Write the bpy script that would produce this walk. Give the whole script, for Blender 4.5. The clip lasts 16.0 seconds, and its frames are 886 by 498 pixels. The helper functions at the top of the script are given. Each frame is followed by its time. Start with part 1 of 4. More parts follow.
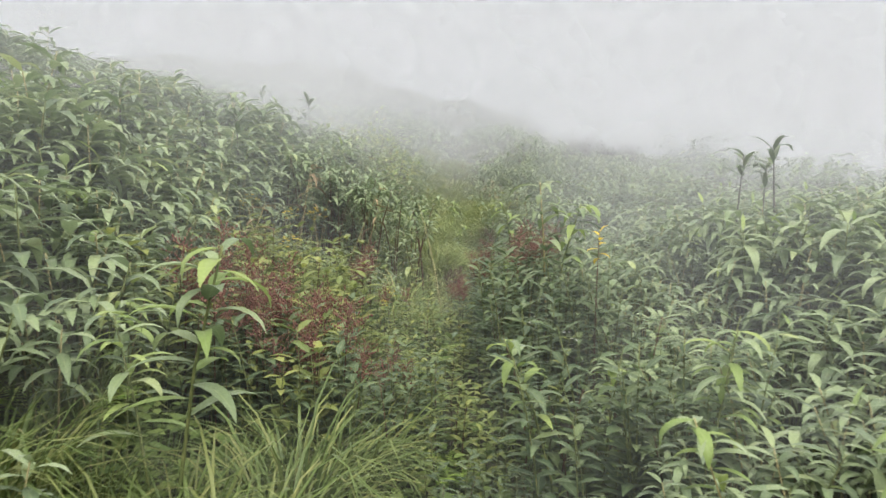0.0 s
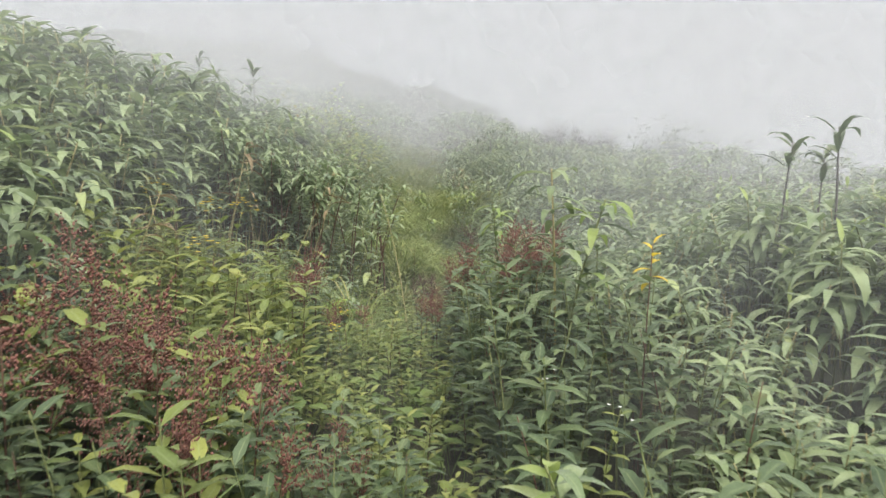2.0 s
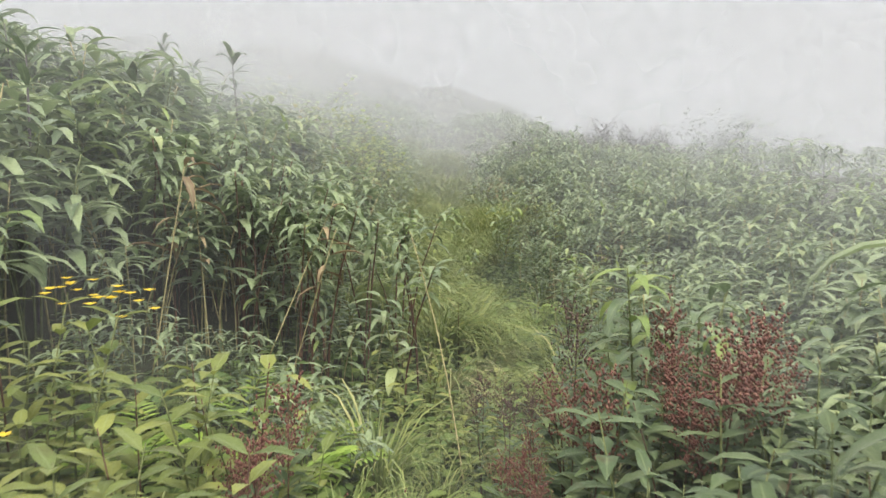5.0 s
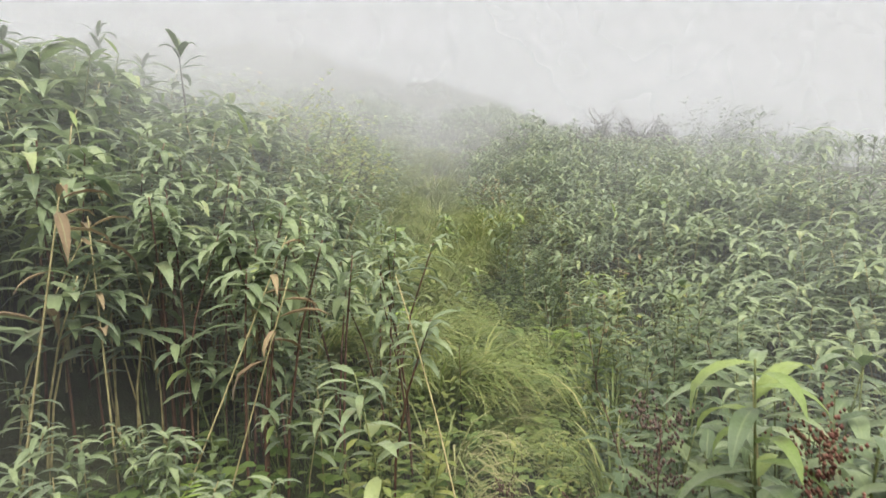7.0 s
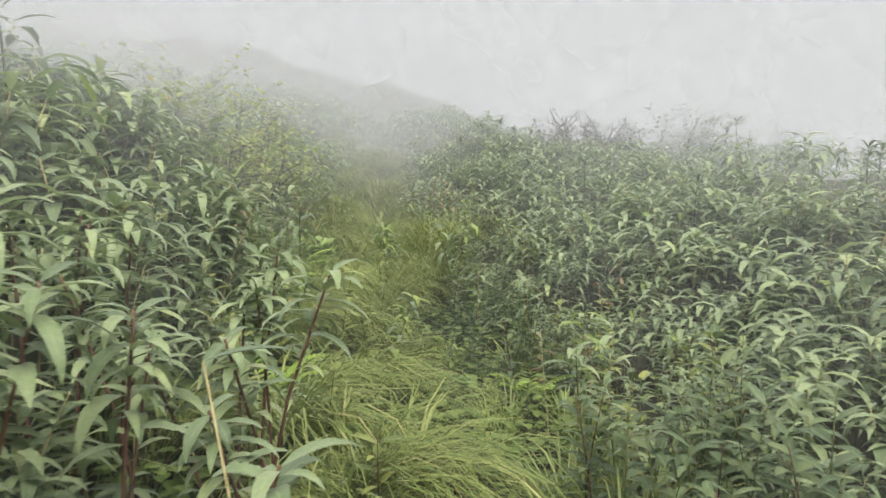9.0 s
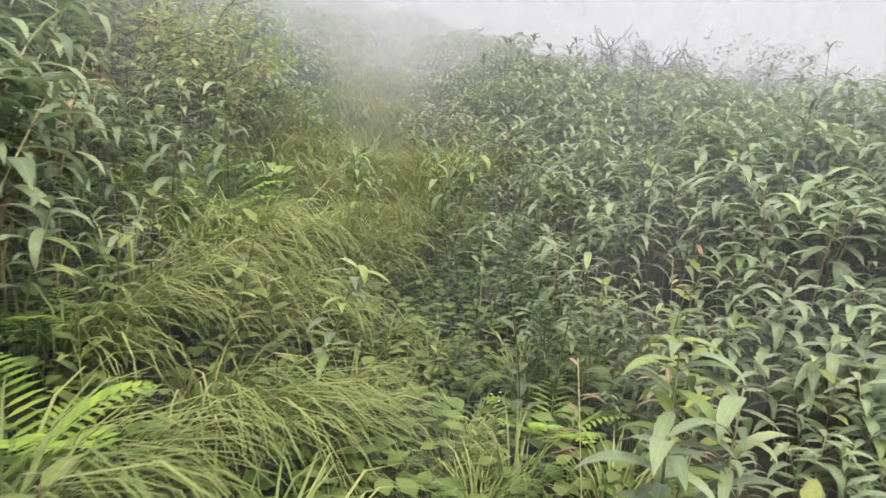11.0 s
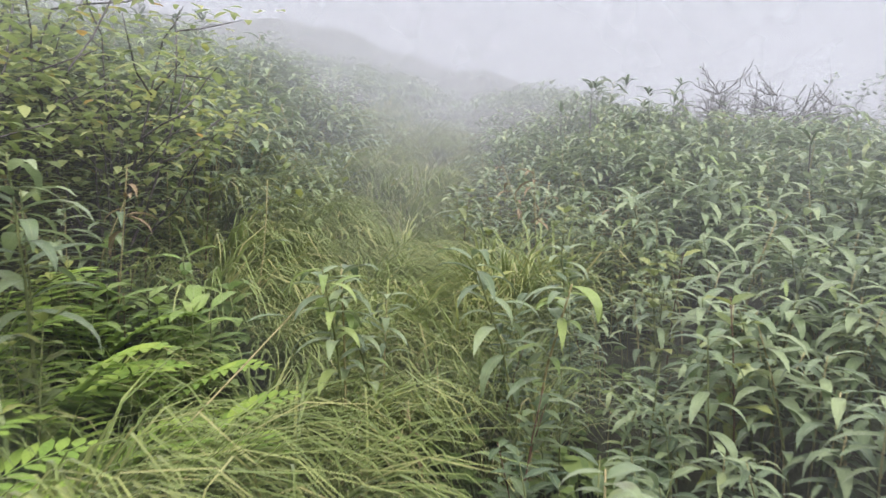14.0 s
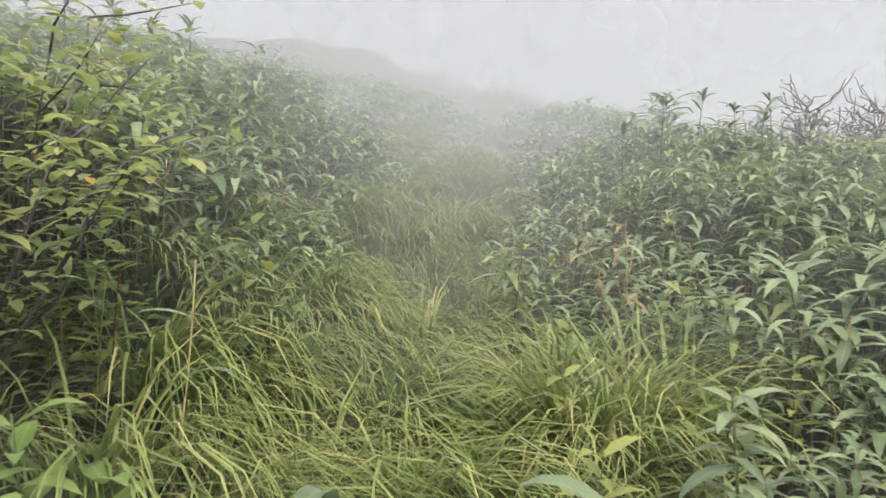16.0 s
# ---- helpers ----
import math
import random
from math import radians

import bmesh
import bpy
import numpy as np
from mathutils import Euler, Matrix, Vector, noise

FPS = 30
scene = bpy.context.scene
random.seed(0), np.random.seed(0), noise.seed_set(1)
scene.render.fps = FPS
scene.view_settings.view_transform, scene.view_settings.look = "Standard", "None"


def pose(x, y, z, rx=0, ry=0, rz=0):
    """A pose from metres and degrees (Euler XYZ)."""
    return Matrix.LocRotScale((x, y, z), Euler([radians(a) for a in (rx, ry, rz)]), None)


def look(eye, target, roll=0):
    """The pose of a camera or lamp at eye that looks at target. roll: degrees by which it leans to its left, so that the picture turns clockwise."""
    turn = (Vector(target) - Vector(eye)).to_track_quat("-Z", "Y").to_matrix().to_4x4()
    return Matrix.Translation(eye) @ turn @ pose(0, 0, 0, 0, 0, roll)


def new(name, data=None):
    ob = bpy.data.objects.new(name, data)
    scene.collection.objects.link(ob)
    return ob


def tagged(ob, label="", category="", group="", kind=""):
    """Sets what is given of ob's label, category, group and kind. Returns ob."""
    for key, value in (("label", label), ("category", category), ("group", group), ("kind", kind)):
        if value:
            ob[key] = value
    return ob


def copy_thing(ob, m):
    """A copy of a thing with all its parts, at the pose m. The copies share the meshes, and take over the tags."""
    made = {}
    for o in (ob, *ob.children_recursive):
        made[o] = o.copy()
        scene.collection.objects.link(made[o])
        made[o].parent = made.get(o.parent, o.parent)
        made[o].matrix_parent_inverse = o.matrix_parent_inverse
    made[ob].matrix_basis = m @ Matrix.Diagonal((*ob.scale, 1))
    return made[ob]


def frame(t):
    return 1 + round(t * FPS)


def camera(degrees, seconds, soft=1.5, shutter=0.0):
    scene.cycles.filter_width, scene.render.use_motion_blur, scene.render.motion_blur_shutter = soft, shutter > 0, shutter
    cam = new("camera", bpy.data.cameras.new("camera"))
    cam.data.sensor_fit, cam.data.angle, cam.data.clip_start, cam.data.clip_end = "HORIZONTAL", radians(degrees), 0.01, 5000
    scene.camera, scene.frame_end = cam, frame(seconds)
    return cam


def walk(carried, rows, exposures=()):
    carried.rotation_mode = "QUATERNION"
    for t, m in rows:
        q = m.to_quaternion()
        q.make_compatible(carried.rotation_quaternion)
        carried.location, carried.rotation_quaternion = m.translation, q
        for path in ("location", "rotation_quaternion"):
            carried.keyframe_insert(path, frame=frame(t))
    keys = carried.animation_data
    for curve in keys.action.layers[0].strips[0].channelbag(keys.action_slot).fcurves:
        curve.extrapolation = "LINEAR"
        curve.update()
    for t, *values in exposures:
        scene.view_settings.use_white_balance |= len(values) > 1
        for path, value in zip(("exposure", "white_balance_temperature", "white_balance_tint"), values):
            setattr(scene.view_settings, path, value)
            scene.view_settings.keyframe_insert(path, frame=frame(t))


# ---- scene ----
cam = camera(64, 16.0, soft=1.5, shutter=0.3)
PATH = [
    (0, (0.049, -0.392, 1.579), (0.020, 1.602, 1.429), -0.1),
    (0.5, (-0.038, 0.026, 1.534), (-0.046, 2.020, 1.385), 0.3),
    (1, (-0.107, 0.260, 1.579), (-0.083, 2.253, 1.425), 1.0),
    (1.5, (-0.040, 0.654, 1.574), (0.023, 2.646, 1.405), 1.3),
    (2, (-0.026, 1.003, 1.581), (0.055, 2.993, 1.401), 1.0),
    (2.5, (-0.092, 1.482, 1.683), (-0.010, 3.471, 1.495), 0.9),
    (3, (-0.027, 1.859, 1.627), (0.032, 3.851, 1.453), 0.5),
    (3.5, (-0.018, 2.366, 1.675), (0.020, 4.360, 1.526), -0.1),
    (4, (-0.116, 2.689, 1.707), (-0.093, 4.683, 1.555), 0.3),
    (6.5, (-0.222, 4.298, 1.824), (-0.177, 6.287, 1.621), -1.5),
    (7, (-0.212, 4.470, 1.863), (-0.158, 6.460, 1.675), -1.7),
    (7.5, (-0.242, 4.799, 1.906), (-0.167, 6.791, 1.736), -1.2),
    (8, (-0.153, 5.087, 1.862), (-0.034, 7.077, 1.703), -0.8),
    (8.5, (-0.087, 5.517, 1.839), (0.107, 7.501, 1.683), -0.8),
    (11, (0.379, 7.947, 1.637), (0.497, 9.915, 1.300), 2.2),
    (11.5, (0.447, 8.341, 1.689), (0.533, 10.307, 1.334), 1.5),
    (12, (0.442, 8.800, 1.738), (0.478, 10.775, 1.424), 1.4),
    (12.5, (0.522, 9.253, 1.698), (0.536, 11.233, 1.418), 1.0),
    (13, (0.560, 9.568, 1.776), (0.537, 11.553, 1.537), 1.3),
    (13.5, (0.538, 10.015, 1.781), (0.478, 12.004, 1.574), 1.5),
    (14, (0.538, 10.421, 1.780), (0.459, 12.411, 1.597), 1.4),
    (14.5, (0.572, 10.876, 1.865), (0.471, 12.867, 1.711), 1.1),
    (15, (0.479, 11.269, 1.824), (0.360, 13.261, 1.687), 1.2),
    (15.5, (0.425, 11.593, 1.908), (0.284, 13.584, 1.787), 1.3),
    (16, (0.360, 11.950, 1.955), (0.220, 13.950, 1.825), 1.4),
]
walk(cam, [(t, look(eye, target, roll)) for t, eye, target, roll in PATH],
     [(0, 0.55, 6350, 10), (4, 0.57, 6400, 10), (7.5, 0.62, 6500, 10), (8, 0.52, 6450, 9), (8.6, 0.52, 6450, 9), (11, 0.72, 6400, 14), (12, 0.66, 6150, 17), (13, 0.62, 6000, 18), (13.5, 0.58, 5950, 18), (14.5, 0.62, 6150, 15), (16, 0.60, 6400, 12)])

# ---------------------------------------------------------------- light
world = bpy.data.worlds.new("overcast_sky")
scene.world = world
world.use_nodes = True
wn, wl = world.node_tree.nodes, world.node_tree.links
bg = wn["Background"]
sky = wn.new("ShaderNodeTexSky")
sky.sky_type, sky.sun_disc = "NISHITA", False
sky.sun_elevation, sky.sun_rotation = radians(62), radians(20)
sky.dust_density = 8.0
dim = wn.new("ShaderNodeVectorMath")
dim.operation = "SCALE"
dim.inputs["Scale"].default_value = 0.1
veil_mix = wn.new("ShaderNodeMix")
veil_mix.data_type = "RGBA"
veil_mix.inputs["Factor"].default_value = 0.93
veil_mix.inputs["B"].default_value = (0.588, 0.60, 0.622, 1)
wl.new(sky.outputs["Color"], dim.inputs[0])
wl.new(dim.outputs["Vector"], veil_mix.inputs["A"])
wl.new(veil_mix.outputs["Result"], bg.inputs["Color"])
bg.inputs["Strength"].default_value = 1.0

sun = new("sun", bpy.data.lights.new("sun", "SUN"))
sun.data.energy, sun.data.angle, sun.data.color = 4.5, radians(70), (1.0, 0.96, 0.88)
sun.matrix_world = look((0, 0, 30), (-5, 13, 0))
scene.cycles.transparent_max_bounces = 48


# ---------------------------------------------------------------- materials
def shader(name):
    m = bpy.data.materials.new(name)
    m.use_nodes = True
    return m, m.node_tree.nodes, m.node_tree.links, m.node_tree.nodes["Principled BSDF"]


def ramp(nodes, stops):
    r = nodes.new("ShaderNodeValToRGB")
    e = r.color_ramp.elements
    while len(e) < len(stops):
        e.new(0.5)
    for k, (p, c) in enumerate(stops):
        e[k].position, e[k].color = p, (*c, 1)
    return r


def own_random(nodes, links):
    """A number from 0 to 1 that differs for each leaf, whether it is an object or an island."""
    ob, geo = nodes.new("ShaderNodeObjectInfo"), nodes.new("ShaderNodeNewGeometry")
    add, fr = nodes.new("ShaderNodeMath"), nodes.new("ShaderNodeMath")
    add.operation, fr.operation = "ADD", "FRACT"
    links.new(ob.outputs["Random"], add.inputs[0])
    links.new(geo.outputs["Random Per Island"], add.inputs[1])
    links.new(add.outputs[0], fr.inputs[0])
    return fr.outputs[0]


def leaf_material(name, stops, rough=0.42, through_light=0.3, pale_sheen=0.25, spots=(0.10, 0.07, 0.03)):
    """Wet foliage: colour varies leaf by leaf, with blotches, fine veins and a sheen for wetness and haze."""
    m, n, l, b = shader(name)
    r = ramp(n, stops)
    l.new(own_random(n, l), r.inputs[0])
    co = n.new("ShaderNodeTexCoord")
    big, fine = n.new("ShaderNodeTexNoise"), n.new("ShaderNodeTexNoise")
    big.inputs["Scale"].default_value, fine.inputs["Scale"].default_value = 9, 140
    l.new(co.outputs["Object"], big.inputs["Vector"])
    l.new(co.outputs["Object"], fine.inputs["Vector"])
    blotch = ramp(n, [(0.62, (0, 0, 0)), (0.80, (0.7, 0.7, 0.7))])
    l.new(big.outputs["Fac"], blotch.inputs[0])
    mix = n.new("ShaderNodeMix")
    mix.data_type = "RGBA"
    mix.inputs["B"].default_value = (*spots, 1)
    l.new(blotch.outputs["Color"], mix.inputs["Factor"])
    l.new(r.outputs["Color"], mix.inputs["A"])
    vary = n.new("ShaderNodeHueSaturation")
    val = n.new("ShaderNodeMapRange")
    val.inputs["To Min"].default_value, val.inputs["To Max"].default_value = 0.75, 1.25
    l.new(fine.outputs["Fac"], val.inputs["Value"])
    l.new(val.outputs["Result"], vary.inputs["Value"])
    l.new(mix.outputs["Result"], vary.inputs["Color"])
    l.new(vary.outputs["Color"], b.inputs["Base Color"])
    ro = n.new("ShaderNodeMapRange")
    ro.inputs["To Min"].default_value, ro.inputs["To Max"].default_value = rough - 0.1, rough + 0.2
    l.new(big.outputs["Fac"], ro.inputs["Value"])
    l.new(ro.outputs["Result"], b.inputs["Roughness"])
    # white sheen pales the leaf: wet gloss, plus haze put into the material
    b.inputs["Sheen Weight"].default_value = pale_sheen
    b.inputs["Sheen Roughness"].default_value = 0.4
    # rib runs from 0 at the leaf's edge to 1 on its midrib: it gives the midrib and the parallel veins
    rib, mid, wave, vein = n.new("ShaderNodeAttribute"), n.new("ShaderNodeMapRange"), n.new("ShaderNodeMath"), n.new("ShaderNodeMath")
    rib.attribute_name = "rib"
    mid.inputs["From Min"].default_value, mid.inputs["From Max"].default_value = 0.86, 0.97
    mid.inputs["To Max"].default_value = 0.45
    l.new(rib.outputs["Fac"], mid.inputs["Value"])
    pale = n.new("ShaderNodeMix")
    pale.data_type = "RGBA"
    pale.inputs["B"].default_value = (0.36, 0.42, 0.20, 1)
    l.new(mid.outputs["Result"], pale.inputs["Factor"])
    l.new(vary.outputs["Color"], pale.inputs["A"])
    l.new(pale.outputs["Result"], b.inputs["Base Color"])
    wave.operation, vein.operation = "MULTIPLY", "SINE"
    wave.inputs[1].default_value = 42.0
    l.new(rib.outputs["Fac"], wave.inputs[0])
    l.new(wave.outputs[0], vein.inputs[0])
    height = n.new("ShaderNodeMath")
    height.operation = "MULTIPLY_ADD"
    height.inputs[1].default_value = 0.25
    l.new(vein.outputs[0], height.inputs[0])
    l.new(fine.outputs["Fac"], height.inputs[2])
    bump = n.new("ShaderNodeBump")
    bump.inputs["Strength"].default_value, bump.inputs["Distance"].default_value = 0.4, 0.003
    l.new(height.outputs[0], bump.inputs["Height"])
    l.new(bump.outputs["Normal"], b.inputs["Normal"])
    tr, ms = n.new("ShaderNodeBsdfTranslucent"), n.new("ShaderNodeMixShader")
    l.new(vary.outputs["Color"], tr.inputs["Color"])
    ms.inputs["Fac"].default_value = through_light
    l.new(b.outputs["BSDF"], ms.inputs[1])
    l.new(tr.outputs["BSDF"], ms.inputs[2])
    l.new(ms.outputs["Shader"], n["Material Output"].inputs["Surface"])
    return m


SASA = leaf_material("sasa_leaf", [(0.0, (0.108, 0.155, 0.078)), (0.4, (0.182, 0.244, 0.112)), (0.75, (0.248, 0.310, 0.152)), (0.95, (0.29, 0.355, 0.17)), (1.0, (0.37, 0.42, 0.17))], 0.35, 0.3, 0.38)
YOUNG = leaf_material("young_leaf", [(0.0, (0.22, 0.31, 0.09)), (1.0, (0.35, 0.43, 0.13))], 0.4, 0.4, 0.2)
HERB = leaf_material("herb_leaf", [(0.0, (0.12, 0.165, 0.040)), (0.5, (0.20, 0.24, 0.055)), (1.0, (0.31, 0.33, 0.08))], 0.46, 0.35, 0.2)
DARKHERB = leaf_material("dark_herb_leaf", [(0.0, (0.062, 0.098, 0.045)), (0.6, (0.102, 0.148, 0.064)), (1.0, (0.155, 0.20, 0.08))], 0.4, 0.3, 0.12)
GRASS = leaf_material("grass_blade", [(0.0, (0.145, 0.195, 0.048)), (0.6, (0.230, 0.285, 0.080)), (0.9, (0.36, 0.385, 0.13)), (1.0, (0.46, 0.41, 0.18))], 0.42, 0.35, 0.3)
# darker copy of the grass: shade at the trail's start put into its colour
SHADED_GRASS = leaf_material("shaded_grass_blade", [(0.0, (0.085, 0.125, 0.030)), (0.6, (0.135, 0.185, 0.045)), (1.0, (0.24, 0.25, 0.08))], 0.5, 0.3, 0.2)
STRAW = leaf_material("straw_blade", [(0.0, (0.21, 0.25, 0.08)), (0.5, (0.31, 0.32, 0.13)), (1.0, (0.44, 0.38, 0.20))], 0.55, 0.3, 0.15)
FERN = leaf_material("fern_frond", [(0.0, (0.19, 0.31, 0.045)), (1.0, (0.34, 0.45, 0.075))], 0.5, 0.35, 0.15)
COVER = leaf_material("ground_cover_leaf", [(0.0, (0.085, 0.14, 0.032)), (1.0, (0.19, 0.25, 0.065))], 0.45, 0.3, 0.12)
SHRUB = leaf_material("shrub_leaf", [(0.0, (0.20, 0.265, 0.09)), (0.6, (0.31, 0.37, 0.14)), (0.97, (0.42, 0.43, 0.15)), (1.0, (0.50, 0.30, 0.06))], 0.42, 0.45, 0.3)
REDSEED = leaf_material("red_seed", [(0.0, (0.13, 0.046, 0.036)), (0.6, (0.20, 0.076, 0.056)), (1.0, (0.28, 0.14, 0.095))], 0.7, 0.15, 0.1)
BROWNSEED = leaf_material("brown_seed", [(0.0, (0.075, 0.045, 0.035)), (1.0, (0.15, 0.09, 0.065))], 0.7, 0.15, 0.1)
DEADLEAF = leaf_material("dead_leaf", [(0.0, (0.17, 0.115, 0.06)), (1.0, (0.36, 0.27, 0.15))], 0.7, 0.2, 0.1)
YELLOW = leaf_material("yellow_leaf", [(0.0, (0.72, 0.52, 0.03)), (1.0, (0.80, 0.60, 0.05))], 0.45, 0.35, 0.1, (0.5, 0.3, 0.03))
ORANGE = leaf_material("orange_leaf", [(0.0, (0.62, 0.27, 0.08)), (1.0, (0.70, 0.36, 0.14))], 0.6, 0.25, 0.1)
PETAL = leaf_material("white_petal", [(0.0, (0.70, 0.70, 0.64)), (1.0, (0.8, 0.8, 0.76))], 0.6, 0.3, 0.1, (0.6, 0.6, 0.5))


def bark_material(name, dark, light, scale):
    m, n, l, b = shader(name)
    co, no = n.new("ShaderNodeTexCoord"), n.new("ShaderNodeTexNoise")
    no.inputs["Scale"].default_value, no.inputs["Detail"].default_value = scale, 6
    l.new(co.outputs["Object"], no.inputs["Vector"])
    r = ramp(n, [(0.3, dark), (0.7, light)])
    l.new(no.outputs["Fac"], r.inputs[0])
    l.new(r.outputs["Color"], b.inputs["Base Color"])
    b.inputs["Roughness"].default_value = 0.75
    bump = n.new("ShaderNodeBump")
    bump.inputs["Strength"].default_value, bump.inputs["Distance"].default_value = 0.5, 0.004
    l.new(no.outputs["Fac"], bump.inputs["Height"])
    l.new(bump.outputs["Normal"], b.inputs["Normal"])
    return m


STEM = bark_material("green_stem", (0.07, 0.10, 0.03), (0.19, 0.20, 0.07), 30)
CANE = bark_material("pale_cane", (0.20, 0.17, 0.07), (0.42, 0.36, 0.18), 25)
REDSTEM = bark_material("red_brown_stem", (0.06, 0.03, 0.02), (0.14, 0.07, 0.04), 30)
BARK = bark_material("grey_bark", (0.045, 0.038, 0.038), (0.12, 0.105, 0.10), 18)


def soil_material():
    m, n, l, b = shader("hillside_soil")
    co = n.new("ShaderNodeTexCoord")
    a, c, d = (n.new("ShaderNodeTexNoise") for _ in range(3))
    for k, sc in ((a, 0.9), (c, 14), (d, 90)):
        k.inputs["Scale"].default_value, k.inputs["Detail"].default_value = sc, 6
        l.new(co.outputs["Object"], k.inputs["Vector"])
    r = ramp(n, [(0.3, (0.030, 0.024, 0.015)), (0.5, (0.050, 0.050, 0.024)), (0.62, (0.060, 0.075, 0.030)), (0.8, (0.085, 0.11, 0.045))])
    mix = n.new("ShaderNodeMath")
    mix.operation = "MULTIPLY_ADD"
    mix.inputs[1].default_value, mix.inputs[2].default_value = 0.5, 0.0
    l.new(c.outputs["Fac"], mix.inputs[0])
    add = n.new("ShaderNodeMath")
    add.operation = "MULTIPLY_ADD"
    add.inputs[1].default_value = 0.5
    l.new(a.outputs["Fac"], add.inputs[0])
    l.new(mix.outputs[0], add.inputs[2])
    l.new(add.outputs[0], r.inputs[0])
    l.new(r.outputs["Color"], b.inputs["Base Color"])
    b.inputs["Roughness"].default_value = 0.9
    bump = n.new("ShaderNodeBump")
    bump.inputs["Strength"].default_value, bump.inputs["Distance"].default_value = 0.8, 0.03
    l.new(d.outputs["Fac"], bump.inputs["Height"])
    l.new(bump.outputs["Normal"], b.inputs["Normal"])
    return m


SOIL = soil_material()


# share of the view that each metre of fog takes
FOG = 0.04


def mist_material(name, strength, gap=0.0, wisp=False):
    """Thin drifting fog: mostly clear, the rest scatters the daylight from above."""
    m, n, l, b = shader(name)
    n.remove(b)
    co, no, geo = n.new("ShaderNodeTexCoord"), n.new("ShaderNodeTexNoise"), n.new("ShaderNodeNewGeometry")
    no.inputs["Scale"].default_value, no.inputs["Detail"].default_value = 0.22, 3
    l.new(geo.outputs["Position"], no.inputs["Vector"])
    mr = n.new("ShaderNodeMapRange")
    mr.inputs["From Min"].default_value, mr.inputs["From Max"].default_value = 0.3, 0.7
    mr.inputs["To Min"].default_value, mr.inputs["To Max"].default_value = strength * 0.6, strength * 1.4
    l.new(no.outputs["Fac"], mr.inputs["Value"])
    amount = mr.outputs["Result"]
    if gap:
        ln, fade, mul = n.new("ShaderNodeVectorMath"), n.new("ShaderNodeMapRange"), n.new("ShaderNodeMath")
        ln.operation, mul.operation, fade.interpolation_type = "LENGTH", "MULTIPLY", "SMOOTHSTEP"
        l.new(co.outputs["Object"], ln.inputs[0])
        fade.inputs["From Min"].default_value, fade.inputs["From Max"].default_value = (0, gap) if wisp else (gap, gap * 5)
        fade.inputs["To Min"].default_value, fade.inputs["To Max"].default_value = (1.0, 0.0) if wisp else (0.0, 1.0)
        l.new(ln.outputs["Value"], fade.inputs["Value"])
        l.new(fade.outputs["Result"], mul.inputs[0])
        l.new(amount, mul.inputs[1])
        amount = mul.outputs[0]
    up, down = n.new("ShaderNodeCombineXYZ"), n.new("ShaderNodeCombineXYZ")
    up.inputs["Z"].default_value, down.inputs["Z"].default_value = 1.0, -1.0
    df, tl, ad = n.new("ShaderNodeBsdfDiffuse"), n.new("ShaderNodeBsdfTranslucent"), n.new("ShaderNodeAddShader")
    for k, nv in ((df, up), (tl, down)):
        k.inputs["Color"].default_value = (0.418, 0.428, 0.436, 1)
        l.new(nv.outputs["Vector"], k.inputs["Normal"])
    l.new(df.outputs["BSDF"], ad.inputs[0])
    l.new(tl.outputs["BSDF"], ad.inputs[1])
    cl, ms = n.new("ShaderNodeBsdfTransparent"), n.new("ShaderNodeMixShader")
    l.new(amount, ms.inputs["Fac"])
    l.new(cl.outputs["BSDF"], ms.inputs[1])
    l.new(ad.outputs["Shader"], ms.inputs[2])
    l.new(ms.outputs["Shader"], n["Material Output"].inputs["Surface"])
    return m


# ---------------------------------------------------------------- the lie of the land
TRAIL_Y = [-6, -0.3, 2.6, 4.6, 6.0, 8.0, 10.0, 12.0, 15.0, 18.5, 21.0, 25.0, 34.0]
TRAIL_X = [0.05, 0.03, -0.02, -0.2, -0.1, 0.38, 0.48, 0.33, 0.05, 0.0, 0.0, 0.0, 0.2]
TRAIL_Z = [-0.2, 0.05, 0.13, 0.33, 0.32, 0.2, 0.26, 0.42, 0.9, 1.62, 2.2, 2.95, 4.2]


def trail_x(y):
    return np.interp(y, TRAIL_Y, TRAIL_X)


def smooth(a, b, v):
    t = np.clip((v - a) / (b - a), 0, 1)
    return t * t * (3 - 2 * t)


def land(x, y):
    """Height of the ground at x, y (arrays)."""
    x, y = np.asarray(x, float), np.asarray(y, float)
    d = x - trail_x(y)
    z = np.interp(y, TRAIL_Y, TRAIL_Z)
    bank = (0.40 + 0.16 * smooth(7, 9, y) - 0.12 * smooth(11, 14, y)) * np.clip(-d - 0.35, 0, 2.0) + 0.36 * np.clip(-d - 2.35, 0, 12) + 0.1 * np.clip(-d - 14.35, 0, 60)
    rise = 0.10 * np.clip(d - 0.4, 0, 4.2) + 0.03 * np.clip(d - 4.7, 0, 4) - 0.22 * np.clip(d - 9, 0, 90)
    z = z + bank * (1 - 0.5 * smooth(13, 24, y)) + rise
    z = z - (0.5 * smooth(17, 20, y) + 0.12 * np.clip(y - 19, 0, 6)) * smooth(2.0, 5, d)
    z = z + 0.10 * np.sin(x * 1.3 + 0.7 * y) * np.sin(0.9 * y - 0.4 * x) * smooth(0.5, 2.0, np.abs(d))
    z = z - 0.16 * np.clip(y - 24, 0, 30) * smooth(4, 12, d)
    slope = 10.2 - 0.33 * x
    hill = np.maximum(14.3 - np.logaddexp(0, (14.3 - slope) * 0.7) / 0.7 + 0.02 * x, -14) + 0.35 * np.sin(x * 0.45) + 0.2 * np.sin(x * 1.3)
    far = smooth(34, 66, y)
    z = z * (1 - far) + hill * far
    return z - 0.05 * np.clip(-y - 6, 0, 200)


